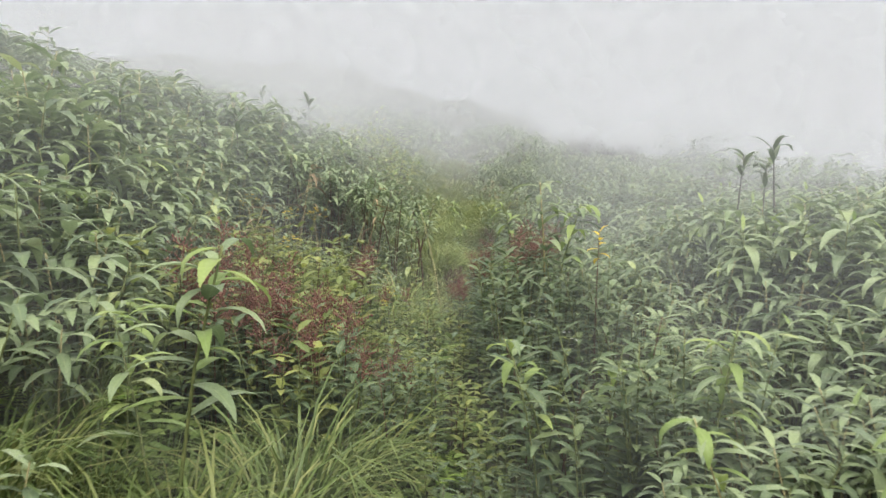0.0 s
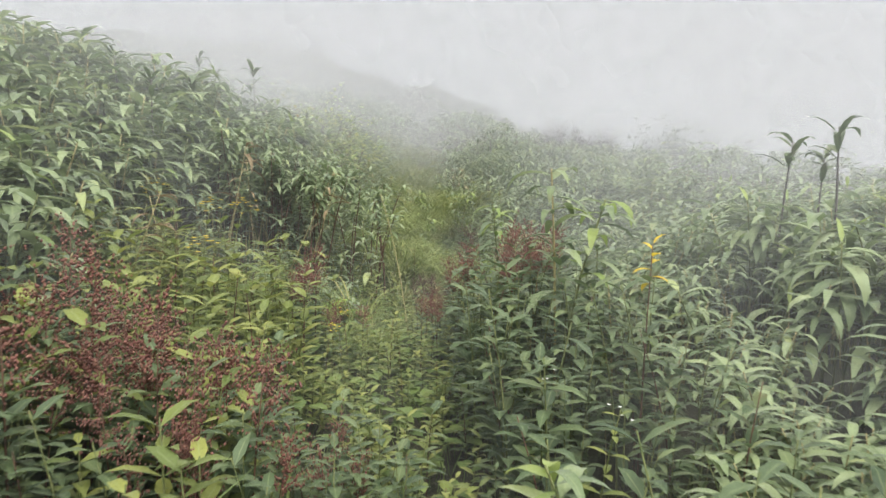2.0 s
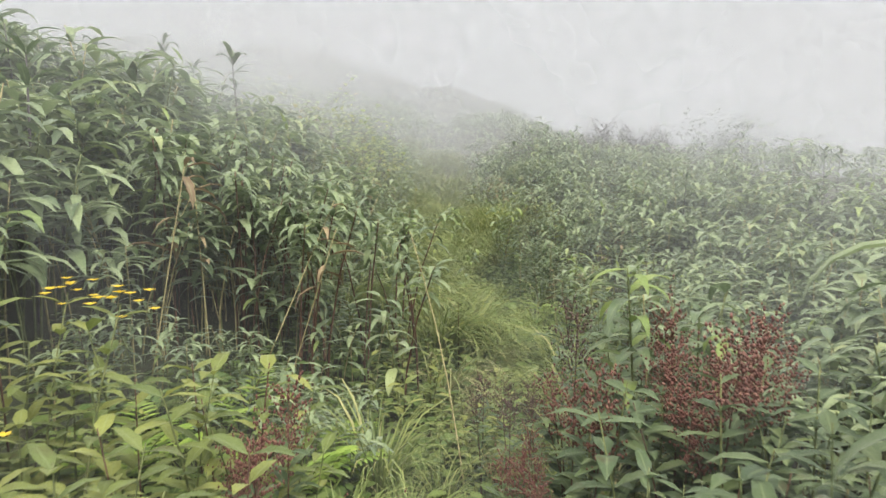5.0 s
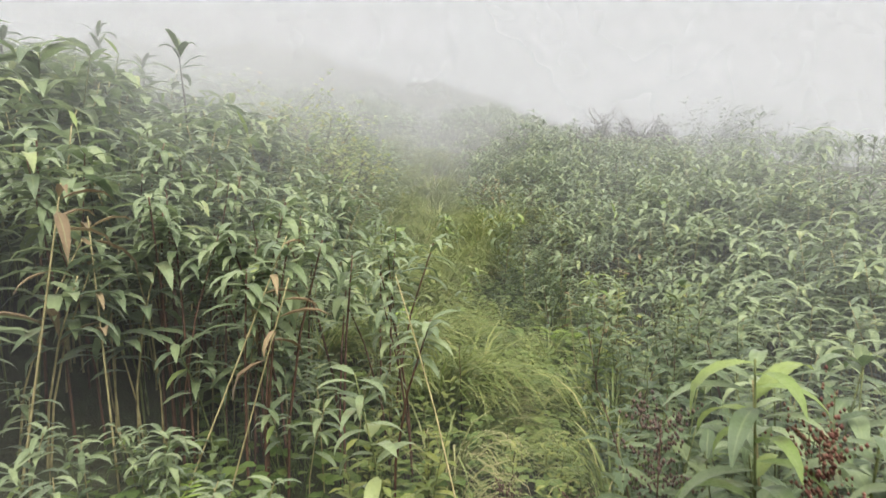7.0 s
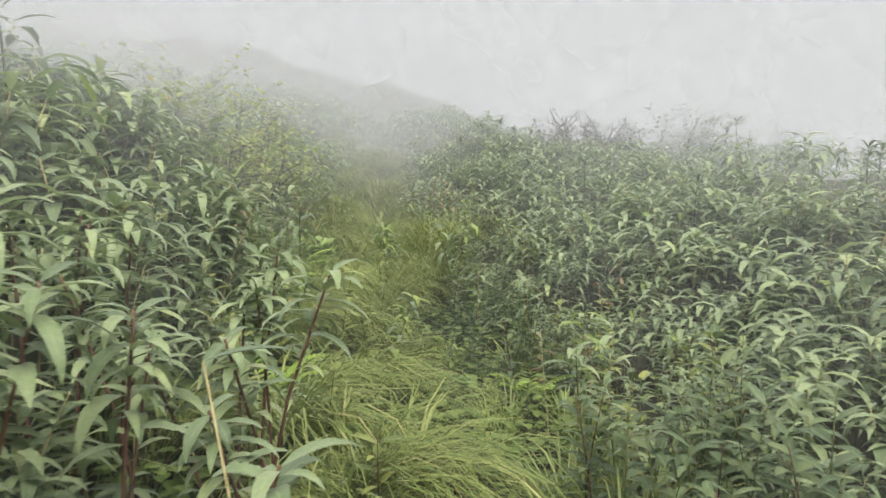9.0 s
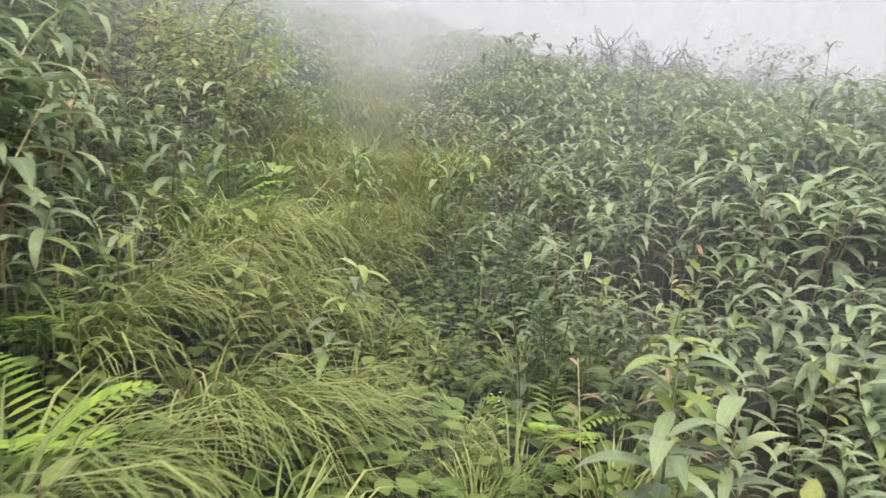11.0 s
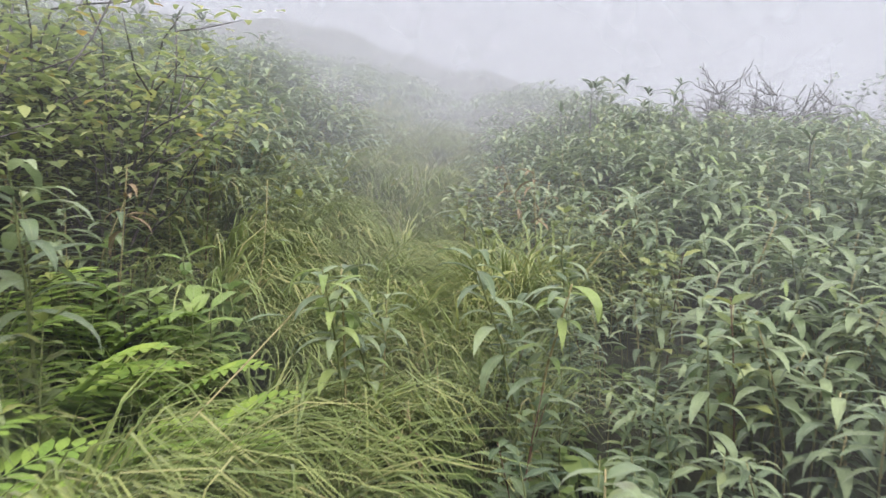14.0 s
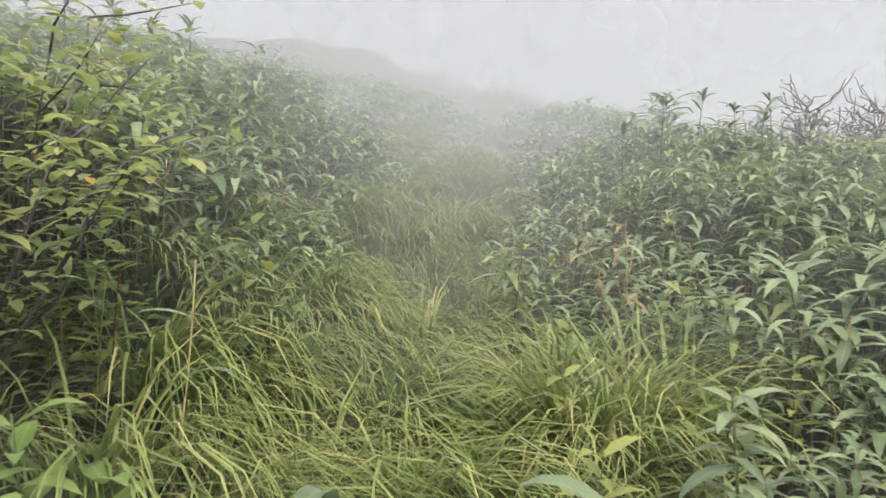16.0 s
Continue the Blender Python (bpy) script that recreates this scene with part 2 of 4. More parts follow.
def link_mesh(name, verts, faces, mats, mat_ids=None, smooth_shade=True):
    me = bpy.data.meshes.new(name)
    me.from_pydata([tuple(v) for v in verts], [], faces)
    for m in mats:
        me.materials.append(m)
    if mat_ids is not None:
        me.polygons.foreach_set("material_index", mat_ids)
    me.polygons.foreach_set("use_smooth", [smooth_shade] * len(me.polygons))
    me.update()
    return me


def add_rib(me, values):
    me.attributes.new("rib", "FLOAT", "POINT").data.foreach_set("value", np.asarray(values, np.float32))


def rib_of(name, count):
    return (np.arange(count) % 3 == 1).astype(np.float32) if name == "leaf" else np.zeros(count, np.float32)


def steps(*parts):
    out = []
    for a, b, k in parts:
        out += list(np.linspace(a, b, k, endpoint=False))
    return np.array(out + [parts[-1][1]])


gx = steps((-400, -60, 10), (-60, -14, 24), (-14, 14, 112), (14, 60, 24), (60, 400, 10))
gy = steps((-400, -40, 8), (-40, -4, 18), (-4, 30, 136), (30, 110, 50), (110, 500, 12))
GX, GY = np.meshgrid(gx, gy)
GZ = land(GX, GY)
rng = np.random.default_rng(11)
near_part = (np.abs(GX) < 14) & (GY < 30)
GZ = GZ + np.where(near_part, rng.normal(0, 0.018, GZ.shape), 0)
nx, ny = len(gx), len(gy)
quads = [(j * nx + i, j * nx + i + 1, (j + 1) * nx + i + 1, (j + 1) * nx + i) for j in range(ny - 1) for i in range(nx - 1)]
ground = new("ground", link_mesh("ground", np.stack([GX.ravel(), GY.ravel(), GZ.ravel()], 1), quads, [SOIL]))
tagged(ground, "damp brown hillside soil with moss under the plants", "ground", kind="structure")


# ---------------------------------------------------------------- shapes of plants
def leaf(base, az, el, length, width, droop, seg=4, cup=0.25, bow=2.0):
    """A lance-shaped leaf: starts at base towards az, el (radians), bends down by droop over its length."""
    verts, faces = [], []
    p = np.array(base, float)
    side = np.array([-math.sin(az), math.cos(az), 0.0])
    for k in range(seg + 1):
        u = k / seg
        a = el - droop * u ** bow
        fwd = np.array([math.cos(az) * math.cos(a), math.sin(az) * math.cos(a), math.sin(a)])
        up = np.cross(fwd, side) * -1.0
        up = up if up[2] >= 0 or abs(a) > 1.5 else -up
        w = width * 0.5 * (math.sin(math.pi * u ** 0.75) ** 0.85 if 0 < u < 1 else 0.03)
        verts += [p + side * w + up * w * cup, p.copy(), p - side * w + up * w * cup]
        if k:
            o = 3 * (k - 1)
            faces += [(o, o + 1, o + 4, o + 3), (o + 1, o + 2, o + 5, o + 4)]
        p = p + fwd * (length / seg)
    return verts, faces


def tube(path, radii, sides=5):
    verts, faces = [], []
    for k, (p, r) in enumerate(zip(path, radii)):
        q = Vector(path[min(k + 1, len(path) - 1)]) - Vector(path[max(k - 1, 0)])
        q.normalize()
        a = q.orthogonal().normalized()
        b = q.cross(a)
        for s in range(sides):
            w = 2 * math.pi * s / sides
            verts.append(tuple(Vector(p) + (a * math.cos(w) + b * math.sin(w)) * r))
        if k:
            o = sides * (k - 1)
            faces += [(o + s, o + (s + 1) % sides, o + sides + (s + 1) % sides, o + sides + s) for s in range(sides)]
    n = sides * (len(path) - 1)
    faces.append(tuple(n + s for s in range(sides)))
    return verts, faces


def sasa_shape(r, tall=1.0, leaves=12, size=1.0, seg=4, sides=4, low=0.45):
    """Broad-leaved dwarf bamboo: a cane with long leaves that arch out and hang at their tips."""
    pieces = []
    lean, az0 = r.uniform(0.05, 0.25), r.uniform(0, 6.28)
    at = lambda u: np.array([math.cos(az0) * lean * u * u, math.sin(az0) * lean * u * u, tall * 0.95 * u])
    pieces.append(("cane", *tube([tuple(at(k / 3)) for k in range(4)], [0.006, 0.0055, 0.0045, 0.003], sides), CANE if r.random() < 0.35 else STEM))
    az = r.uniform(0, 6.28)
    for k in range(leaves):
        u = low + (1 - low) * ((k + 0.5) / leaves) ** 0.55
        az += 2.4 + r.uniform(-0.6, 0.6)
        L = size * r.uniform(0.18, 0.32) * (1.15 - 0.3 * u)
        young = k == leaves - 1 and r.random() < 0.07
        el = r.uniform(0.7, 1.2) if young else r.uniform(-0.15, 0.6)
        drp = r.uniform(0.3, 0.9) if young else r.uniform(0.9, 2.2)
        v, f = leaf(at(u), az, el, L, L * (0.14 if young else r.uniform(0.19, 0.27)), drp, seg, 0.5 if young else 0.25, 1.5)
        pieces.append(("leaf", v, f, YOUNG if young or r.random() < 0.008 else SASA))
    return pieces


def herb_shape(r, tall=0.85, nodes=8, mat=None, size=1.0, seg=3, head=None):
    """An upright leafy perennial; head: the material of a seed panicle at its top."""
    mat = mat or HERB
    pieces = []
    lean, az0 = r.uniform(0.0, 0.15), r.uniform(0, 6.28)
    at = lambda u: np.array([math.cos(az0) * lean * u * u, math.sin(az0) * lean * u * u, tall * u])
    pieces.append(("stem", *tube([tuple(at(k / 4)) for k in range(5)], [0.005, 0.0045, 0.004, 0.003, 0.002], 4), REDSTEM if head or r.random() < 0.4 else STEM))
    az = r.uniform(0, 6.28)
    top = 0.80 if head else 1.0
    for k in range(nodes):
        u = top * (0.22 + 0.78 * (k + 0.6) / nodes)
        L = size * r.uniform(0.08, 0.125) * (1.1 - 0.5 * max(0, u - 0.6))
        for side in (0, math.pi):
            v, f = leaf(at(u), az + side + r.uniform(-0.3, 0.3), r.uniform(0.1, 0.6), L, L * r.uniform(0.30, 0.40), r.uniform(0.6, 1.4), seg, 0.25)
            pieces.append(("leaf", v, f, mat))
        az += 1.57 + r.uniform(-0.3, 0.3)
    if head:
        V, F = [], []
        for k in range(46):
            b0 = at(r.uniform(0.72, 1.0))
            a, e = r.uniform(0, 6.28), r.uniform(0.2, 1.2)
            reach = r.uniform(0.06, 0.17)
            tipp = b0 + reach * np.array([math.cos(a) * math.cos(e), math.sin(a) * math.cos(e), math.sin(e)])
            for q in range(6):
                c = b0 + (tipp - b0) * (0.35 + 0.65 * q / 5) + np.array([r.uniform(-1, 1) for _ in range(3)]) * 0.006
                s = r.uniform(0.0036, 0.0078)
                o = len(V)
                V += [c + (s, 0, 0), c + (-s * 0.5, s * 0.9, 0), c + (-s * 0.5, -s * 0.9, 0), c + (0, 0, s * 1.3), c - (0, 0, s * 1.3)]
                F += [(o, o + 1, o + 3), (o + 1, o + 2, o + 3), (o + 2, o, o + 3), (o + 1, o, o + 4), (o + 2, o + 1, o + 4), (o, o + 2, o + 4)]
        pieces.append(("seed_head", V, F, head))
    return pieces


def grass_shape(r, blades=80, length=0.7, mat=None, spread=0.10, wind=0.0):
    """An arching tuft of long narrow blades; wind: how far all of them lean one way."""
    V, F = [], []
    for k in range(blades):
        a = r.uniform(0, 6.28)
        rad = spread * math.sqrt(r.random())
        b = (rad * math.cos(a), rad * math.sin(a), -0.02)
        blown = r.random() < wind
        az = r.gauss(-0.5, 0.4) if blown else a + r.uniform(-0.7, 0.7)
        L = length * r.uniform(0.6, 1.2)
        v, f = leaf(b, az, r.uniform(0.85, 1.3) if blown else r.uniform(1.1, 1.5), L, r.uniform(0.007, 0.015), r.uniform(2.1, 3.1), 6 if k % 2 else 5, 0.3)
        F += [tuple(i + len(V) for i in q) for q in f]
        V += v
    return [("tuft", V, F, mat or GRASS)]


def fern_shape(r, fronds=7, length=0.5):
    pieces = []
    for k in range(fronds):
        az = 6.28 * k / fronds + r.uniform(-0.3, 0.3)
        V, F = [], []
        p, el = np.array([0.0, 0.0, 0.0]), r.uniform(0.8, 1.15)
        L = length * r.uniform(0.75, 1.1)
        n = 16
        side = np.array([-math.sin(az), math.cos(az), 0])
        spine = [tuple(p)]
        for q in range(n):
            u = (q + 1) / n
            a = el - 1.1 * u * u
            p = p + np.array([math.cos(az) * math.cos(a), math.sin(az) * math.cos(a), math.sin(a)]) * L / n
            spine.append(tuple(p))
            if q < 2:
                continue
            w = L * 0.26 * math.sin(math.pi * min(1, 0.18 + 0.82 * u)) ** 0.8 + 0.008
            for sgn in (1, -1):
                v, f = leaf(p, az + sgn * 1.2, 0.1 + a * 0.2, w, L * 0.055, 0.5, 3, 0.1)
                F += [tuple(i + len(V) for i in t) for t in f]
                V += v
        v, f = tube(spine, [0.003] * len(spine), 3)
        F += [tuple(i + len(V) for i in t) for t in f]
        V += v
        pieces.append(("frond", V, F, FERN))
    return pieces


def cover_shape(r, leaves=13, radius=0.16, tall=0.14, size=0.055, mat=None):
    """Low ground cover with roundish leaves."""
    V, F = [], []
    for k in range(leaves):
        a, rad = r.uniform(0, 6.28), radius * math.sqrt(r.random())
        b = (rad * math.cos(a), rad * math.sin(a), tall * r.uniform(0.3, 1.0))
        L = size * r.uniform(0.7, 1.3)
        v, f = leaf(b, r.uniform(0, 6.28), r.uniform(-0.1, 0.5), L, L * 0.75, 0.7, 3, 0.15)
        F += [tuple(i + len(V) for i in q) for q in f]
        V += v
        v, f = tube([(b[0] * 0.6, b[1] * 0.6, -0.02), b], [0.0018, 0.0012], 3)
        F += [tuple(i + len(V) for i in q) for q in f]
        V += v
    return [("foliage", V, F, mat or COVER)]


def stalk_shape(r, tall=1.0, leaves=9):
    """A tall old cane that stands out of the thicket: bare below, a tuft of dark, hanging leaves at its top."""
    az0, lean = r.uniform(0, 6.28), r.uniform(0.02, 0.08)
    at = lambda u: np.array([math.cos(az0) * lean * u * u, math.sin(az0) * lean * u * u, tall * u])
    pieces = [("cane", *tube([tuple(at(k / 4)) for k in range(5)], [0.007, 0.0065, 0.006, 0.005, 0.003], 4), BARK)]
    az = r.uniform(0, 6.28)
    for k in range(leaves):
        az += 2.4 + r.uniform(-0.4, 0.4)
        L = r.uniform(0.12, 0.19)
        v, f = leaf(at(r.uniform(0.86, 1.0)), az, r.uniform(0.3, 1.1), L, L * r.uniform(0.16, 0.24), r.uniform(0.9, 2.2), 4, 0.3)
        pieces.append(("leaf", v, f, DARKHERB))
    return pieces


def dead_shape(r, tall=0.9, leaves=6):
    """A dead bamboo: pale leaning cane and a few withered brown leaves."""
    az0, lean = r.uniform(0, 6.28), r.uniform(0.15, 0.45)
    at = lambda u: np.array([math.cos(az0) * lean * u, math.sin(az0) * lean * u, tall * u])
    pieces = [("cane", *tube([tuple(at(k / 3)) for k in range(4)], [0.004, 0.0035, 0.003, 0.002], 4), CANE)]
    for k in range(leaves):
        L = r.uniform(0.10, 0.2)
        v, f = leaf(at(r.uniform(0.55, 1.0)), r.uniform(0, 6.28), r.uniform(-0.4, 0.5), L, L * 0.17, r.uniform(1.0, 2.2), 4, 0.6)
        pieces.append(("leaf", v, f, DEADLEAF))
    return pieces


def branch_path(r, start, az, el, length, n=5, wander=0.25, lift=0.05):
    pts, p = [tuple(start)], np.array(start, float)
    for _ in range(n):
        az += r.uniform(-wander, wander)
        el += r.uniform(-wander, wander) * 0.8 + lift
        p = p + np.array([math.cos(az) * math.cos(el), math.sin(az) * math.cos(el), math.sin(el)]) * length / n
        pts.append(tuple(p))
    return pts, az, el


def bare_tree_shape(r, tall=2.0, stems=5, leafy=0.5):
    """A small wind-bent tree: several crooked stems, forked twigs and few leaves."""
    pieces = []
    LV, LF = [], []
    for k in range(stems):
        V, F = [], []
        az = 6.28 * k / stems + r.uniform(-0.4, 0.4)
        main, a, e = branch_path(r, (0.05 * math.cos(az), 0.05 * math.sin(az), -0.05), az, r.uniform(0.75, 1.2), tall * r.uniform(0.7, 1.0), 8, 0.4, 0.0)
        rad = [0.015 * (1 - 0.75 * i / 8) for i in range(9)]
        v, f = tube(main, rad, 5)
        F += [tuple(i + len(V) for i in q) for q in f]
        V += v
        for q in range(2, 9):
            for _ in range(3 if q > 4 else 2):
                tw, a2, e2 = branch_path(r, main[q], r.uniform(0, 6.28), r.uniform(-0.1, 0.9), tall * r.uniform(0.14, 0.30), 4, 0.6, 0.05)
                v, f = tube(tw, [0.011, 0.0095, 0.008, 0.007, 0.006], 4)
                F += [tuple(i + len(V) for i in t) for t in f]
                V += v
                for w in range(1, 5):
                    t2, _, _ = branch_path(r, tw[w], a2 + r.uniform(-1.5, 1.5), r.uniform(0.1, 1.2), tall * r.uniform(0.05, 0.12), 2, 0.5)
                    v, f = tube(t2, [0.0075, 0.0065, 0.0055], 3)
                    F += [tuple(i + len(V) for i in t) for t in f]
                    V += v
                    if r.random() < leafy:
                        v, f = leaf(t2[-1], r.uniform(0, 6.28), r.uniform(-0.5, 0.8), 0.05, 0.025, 0.5, 3)
                        LF += [tuple(i + len(LV) for i in t) for t in f]
                        LV += v
        pieces.append(("branch", V, F, BARK))
    if LV:
        pieces.append(("leaves", LV, LF, DARKHERB))
    return pieces


def shrub_shape(r, tall=1.3, wide=0.7, leaves=420, mat=None, size=0.085, stems=7):
    """A rounded leafy shrub: forked stems and many separate leaves in uneven clumps."""
    pieces, V, F = [], [], []
    clumps = []
    for k in range(stems):
        az = 6.28 * k / stems + r.uniform(-0.5, 0.5)
        main, a, e = branch_path(r, (0, 0, -0.05), az, r.uniform(0.9, 1.4), tall * r.uniform(0.7, 1.0), 5, 0.2, 0.02)
        v, f = tube(main, [0.014, 0.011, 0.009, 0.007, 0.005, 0.004], 4)
        pieces.append(("stem", v, f, BARK))
        clumps += [main[3], main[4], main[5]]
        for q in (2, 3, 4, 5):
            tw, _, _ = branch_path(r, main[q], az + r.uniform(-1.5, 1.5), r.uniform(0.1, 0.9), wide * r.uniform(0.4, 0.8), 3, 0.3)
            v, f = tube(tw, [0.006, 0.005, 0.004, 0.002], 3)
            F += [tuple(i + len(V) for i in t) for t in f]
            V += v
            clumps += [tw[2], tw[3]]
    pieces.append(("twigwork", V, F, BARK))
    LV, LF = [], []
    for k in range(leaves):
        c = np.array(clumps[int(r.random() * len(clumps))]) + np.array([r.uniform(-1, 1), r.uniform(-1, 1), r.uniform(-0.8, 0.8)]) * 0.17
        L = size * r.uniform(0.7, 1.3)
        v, f = leaf(c, r.uniform(0, 6.28), r.uniform(-0.5, 0.5), L, L * 0.48, r.uniform(0.3, 1.0), 3, 0.2)
        LF += [tuple(i + len(LV) for i in t) for t in f]
        LV += v
    pieces.append(("foliage", LV, LF, mat or SHRUB))
    return pieces


# ---------------------------------------------------------------- from shapes to objects
def thing(name, pieces, label, category, group=""):
    """An Empty at the plant's base that parents one mesh for each piece."""
    root = new(name)
    root.empty_display_size = 0.1
    for pname, v, f, m in pieces:
        ob = new(pname, link_mesh(pname, v, f, [m]))
        add_rib(ob.data, rib_of(pname, len(v)))
        ob.parent = root
        if pname in ("seed_head", "tuft", "foliage", "twigwork", "leaves"):
            tagged(ob, kind="stuff")
    return tagged(root, label, category, group)


def merged(name, placed, label, category, kind="stuff"):
    """Many plants of a thicket in one mesh. placed: (pieces, matrix)."""
    mats, V, loops, totals, ids, ribs, base = [], [], [], [], [], [], 0
    cache = {}
    for pieces, m in placed:
        key = id(pieces)
        if key not in cache:
            vv, ll, tt, ii, rr, o = [], [], [], [], [], 0
            for pname, v, f, mat in pieces:
                rr.append(rib_of(pname, len(v)))
                if mat not in mats:
                    mats.append(mat)
                vv.append(np.array([tuple(p) for p in v], float))
                for q in f:
                    ll += [i + o for i in q]
                    tt.append(len(q))
                    ii.append(mats.index(mat))
                o += len(v)
            cache[key] = (np.concatenate(vv), np.array(ll, np.int32), np.array(tt, np.int32), np.array(ii, np.int32), np.concatenate(rr))
        vv, ll, tt, ii, rr = cache[key]
        ribs.append(rr)
        mm = np.array(m)
        V.append(vv @ mm[:3, :3].T + mm[:3, 3])
        loops.append(ll + base)
        totals.append(tt)
        ids.append(ii)
        base += len(vv)
    V, loops, totals, ids = np.concatenate(V), np.concatenate(loops), np.concatenate(totals), np.concatenate(ids)
    me = bpy.data.meshes.new(name)
    me.vertices.add(len(V))
    me.vertices.foreach_set("co", V.astype(np.float32).ravel())
    me.loops.add(len(loops))
    me.loops.foreach_set("vertex_index", loops)
    me.polygons.add(len(totals))
    me.polygons.foreach_set("loop_start", np.concatenate([[0], np.cumsum(totals)[:-1]]).astype(np.int32))
    me.polygons.foreach_set("loop_total", totals)
    for m in mats:
        me.materials.append(m)
    me.polygons.foreach_set("material_index", ids)
    me.polygons.foreach_set("use_smooth", np.ones(len(totals), bool))
    me.update(calc_edges=True)
    me.validate()
    add_rib(me, np.concatenate(ribs))
    return tagged(new(name, me), label, category, kind=kind)


def stand(x, y, turn=0.0, size=1.0, tilt=0.0, lift=0.0):
    """The pose of a plant rooted at x, y."""
    z = float(land(x, y)) + lift
    return Matrix.Translation((x, y, z)) @ Matrix.Rotation(radians(tilt), 4, "X") @ Matrix.Rotation(turn, 4, "Z") @ Matrix.Scale(size, 4)


def plant(protos, x, y, r, size=1.0, turn=None):
    """Copies one of the prototypes to x, y with a size and turn of its own."""
    if -0.8 < y < 12.4 and eye_gap(x, y) < 0.36:
        size = min(size, 0.52)
    ob = copy_thing(protos[int(r.random() * len(protos))], stand(x, y, r.uniform(0, 6.28) if turn is None else turn))
    ob.scale = (size, size, size * r.uniform(0.92, 1.08))
    return ob


def retire(protos):
    """Takes away the prototypes once their copies stand."""
    for p in protos:
        for c in list(p.children_recursive):
            bpy.data.objects.remove(c)
        bpy.data.objects.remove(p)


R = random.Random(5)

# ---------------------------------------------------------------- thickets: where each kind grows
def eye_gap(x, y):
    return abs(x - float(trail_x(y)))


sasa_near, sasa_far = [], []
SHAPES = [sasa_shape(R, R.uniform(0.8, 1.0), R.randint(13, 16), R.uniform(0.95, 1.1)) for _ in range(10)]
MIDSHAPES = [sasa_shape(R, R.uniform(0.8, 1.0), 14, 1.05, 4, 3) for _ in range(10)]
FARSHAPES = [sasa_shape(R, R.uniform(0.75, 0.95), 12, 1.35, 3, 3) for _ in range(8)]


def sasa_height(d, y):
    """How tall the bamboo stands beside the trail: short at its edge, taller up the bank."""
    a, full = abs(d), float(smooth(13.5, 16, y))
    if full > 0.5 and a > 0.4:
        return (0.60 if d > 0 else 0.72) + 0.2 * float(smooth(0.5, 2.0, a))
    if d < 0:
        return 0.45 + 0.62 * float(smooth(0.6, 2.2, a))
    return 0.36 + 0.58 * float(smooth(0.4, 2.6, a))


def sasa_here(d, y):
    """Chance that bamboo grows at offset d from the trail."""
    if y > 21.5:
        return 1.0
    if d < 0:
        edge = 1.3 if y < 4.5 else 1.45 if y < 6.8 else 0.85 if y < 9.5 else 1.2 if y < 15 else 0.6
        return float(smooth(edge - 0.25, edge + 0.35, -d))
    edge = 0.35 if y < 3.0 else 0.9 if y < 5.2 else 0.55 if y < 8.6 else 0.6 if y < 14.5 else 0.3
    return float(smooth(edge - 0.15, edge + 0.4, d))


def try_sasa(x, y, dens):
    d = x - float(trail_x(y))
    if R.random() > sasa_here(d, y) * dens or (12.4 < y < 15.0 and -2.1 < d < -1.35) or (5.2 < y < 7.35 and -1.75 < d < 0) or (14.0 < y < 15.15 and 0.2 < d < 1.05):
        return
    clump = noise.noise((x * 1.5, y * 1.5, 3.0))
    if clump < -0.22 and abs(d) > 0.9 and R.random() < 0.6:
        return
    h = sasa_height(d, y) * R.uniform(0.82, 1.15) * (1.0 + 0.35 * clump)
    if abs(d) < 2.0 and 0.2 < y < 15.5 and len(sasa_near) < 85 and R.random() < 0.25:
        sasa_near.append((x, y, h))
    else:
        sasa_far.append((x, y, h))


for k in range(8600):
    try_sasa(R.uniform(-4.2, 4.6), R.uniform(-1.5, 20), 1.0)
for k in range(5600):
    x, y = R.uniform(-14, 14), -2.5 + 46 * R.random()
    if -4.2 < x < 4.6 and y < 20:
        continue
    try_sasa(x, y, 1.0)


def sasa_kind(x, y):
    near = abs(x) < 4.6 and y < 20
    return (SHAPES if near and abs(x) < 1.8 else MIDSHAPES if near else FARSHAPES)[int(R.random() * 8)]


merged("bamboo_thicket", [(sasa_kind(x, y), stand(x, y, R.uniform(0, 6.28), h, R.uniform(-8, 8))) for x, y, h in sasa_far],
       "dense thicket of wet broad-leaved dwarf bamboo covering the slopes", "bamboo")
protos = [thing("bamboo_plant", s, "dwarf bamboo plant with drooping wet green leaves on the slope", "bamboo", "bamboo beside the trail") for s in SHAPES]
for x, y, h in sasa_near:
    plant(protos, x, y, R, h)
retire(protos)

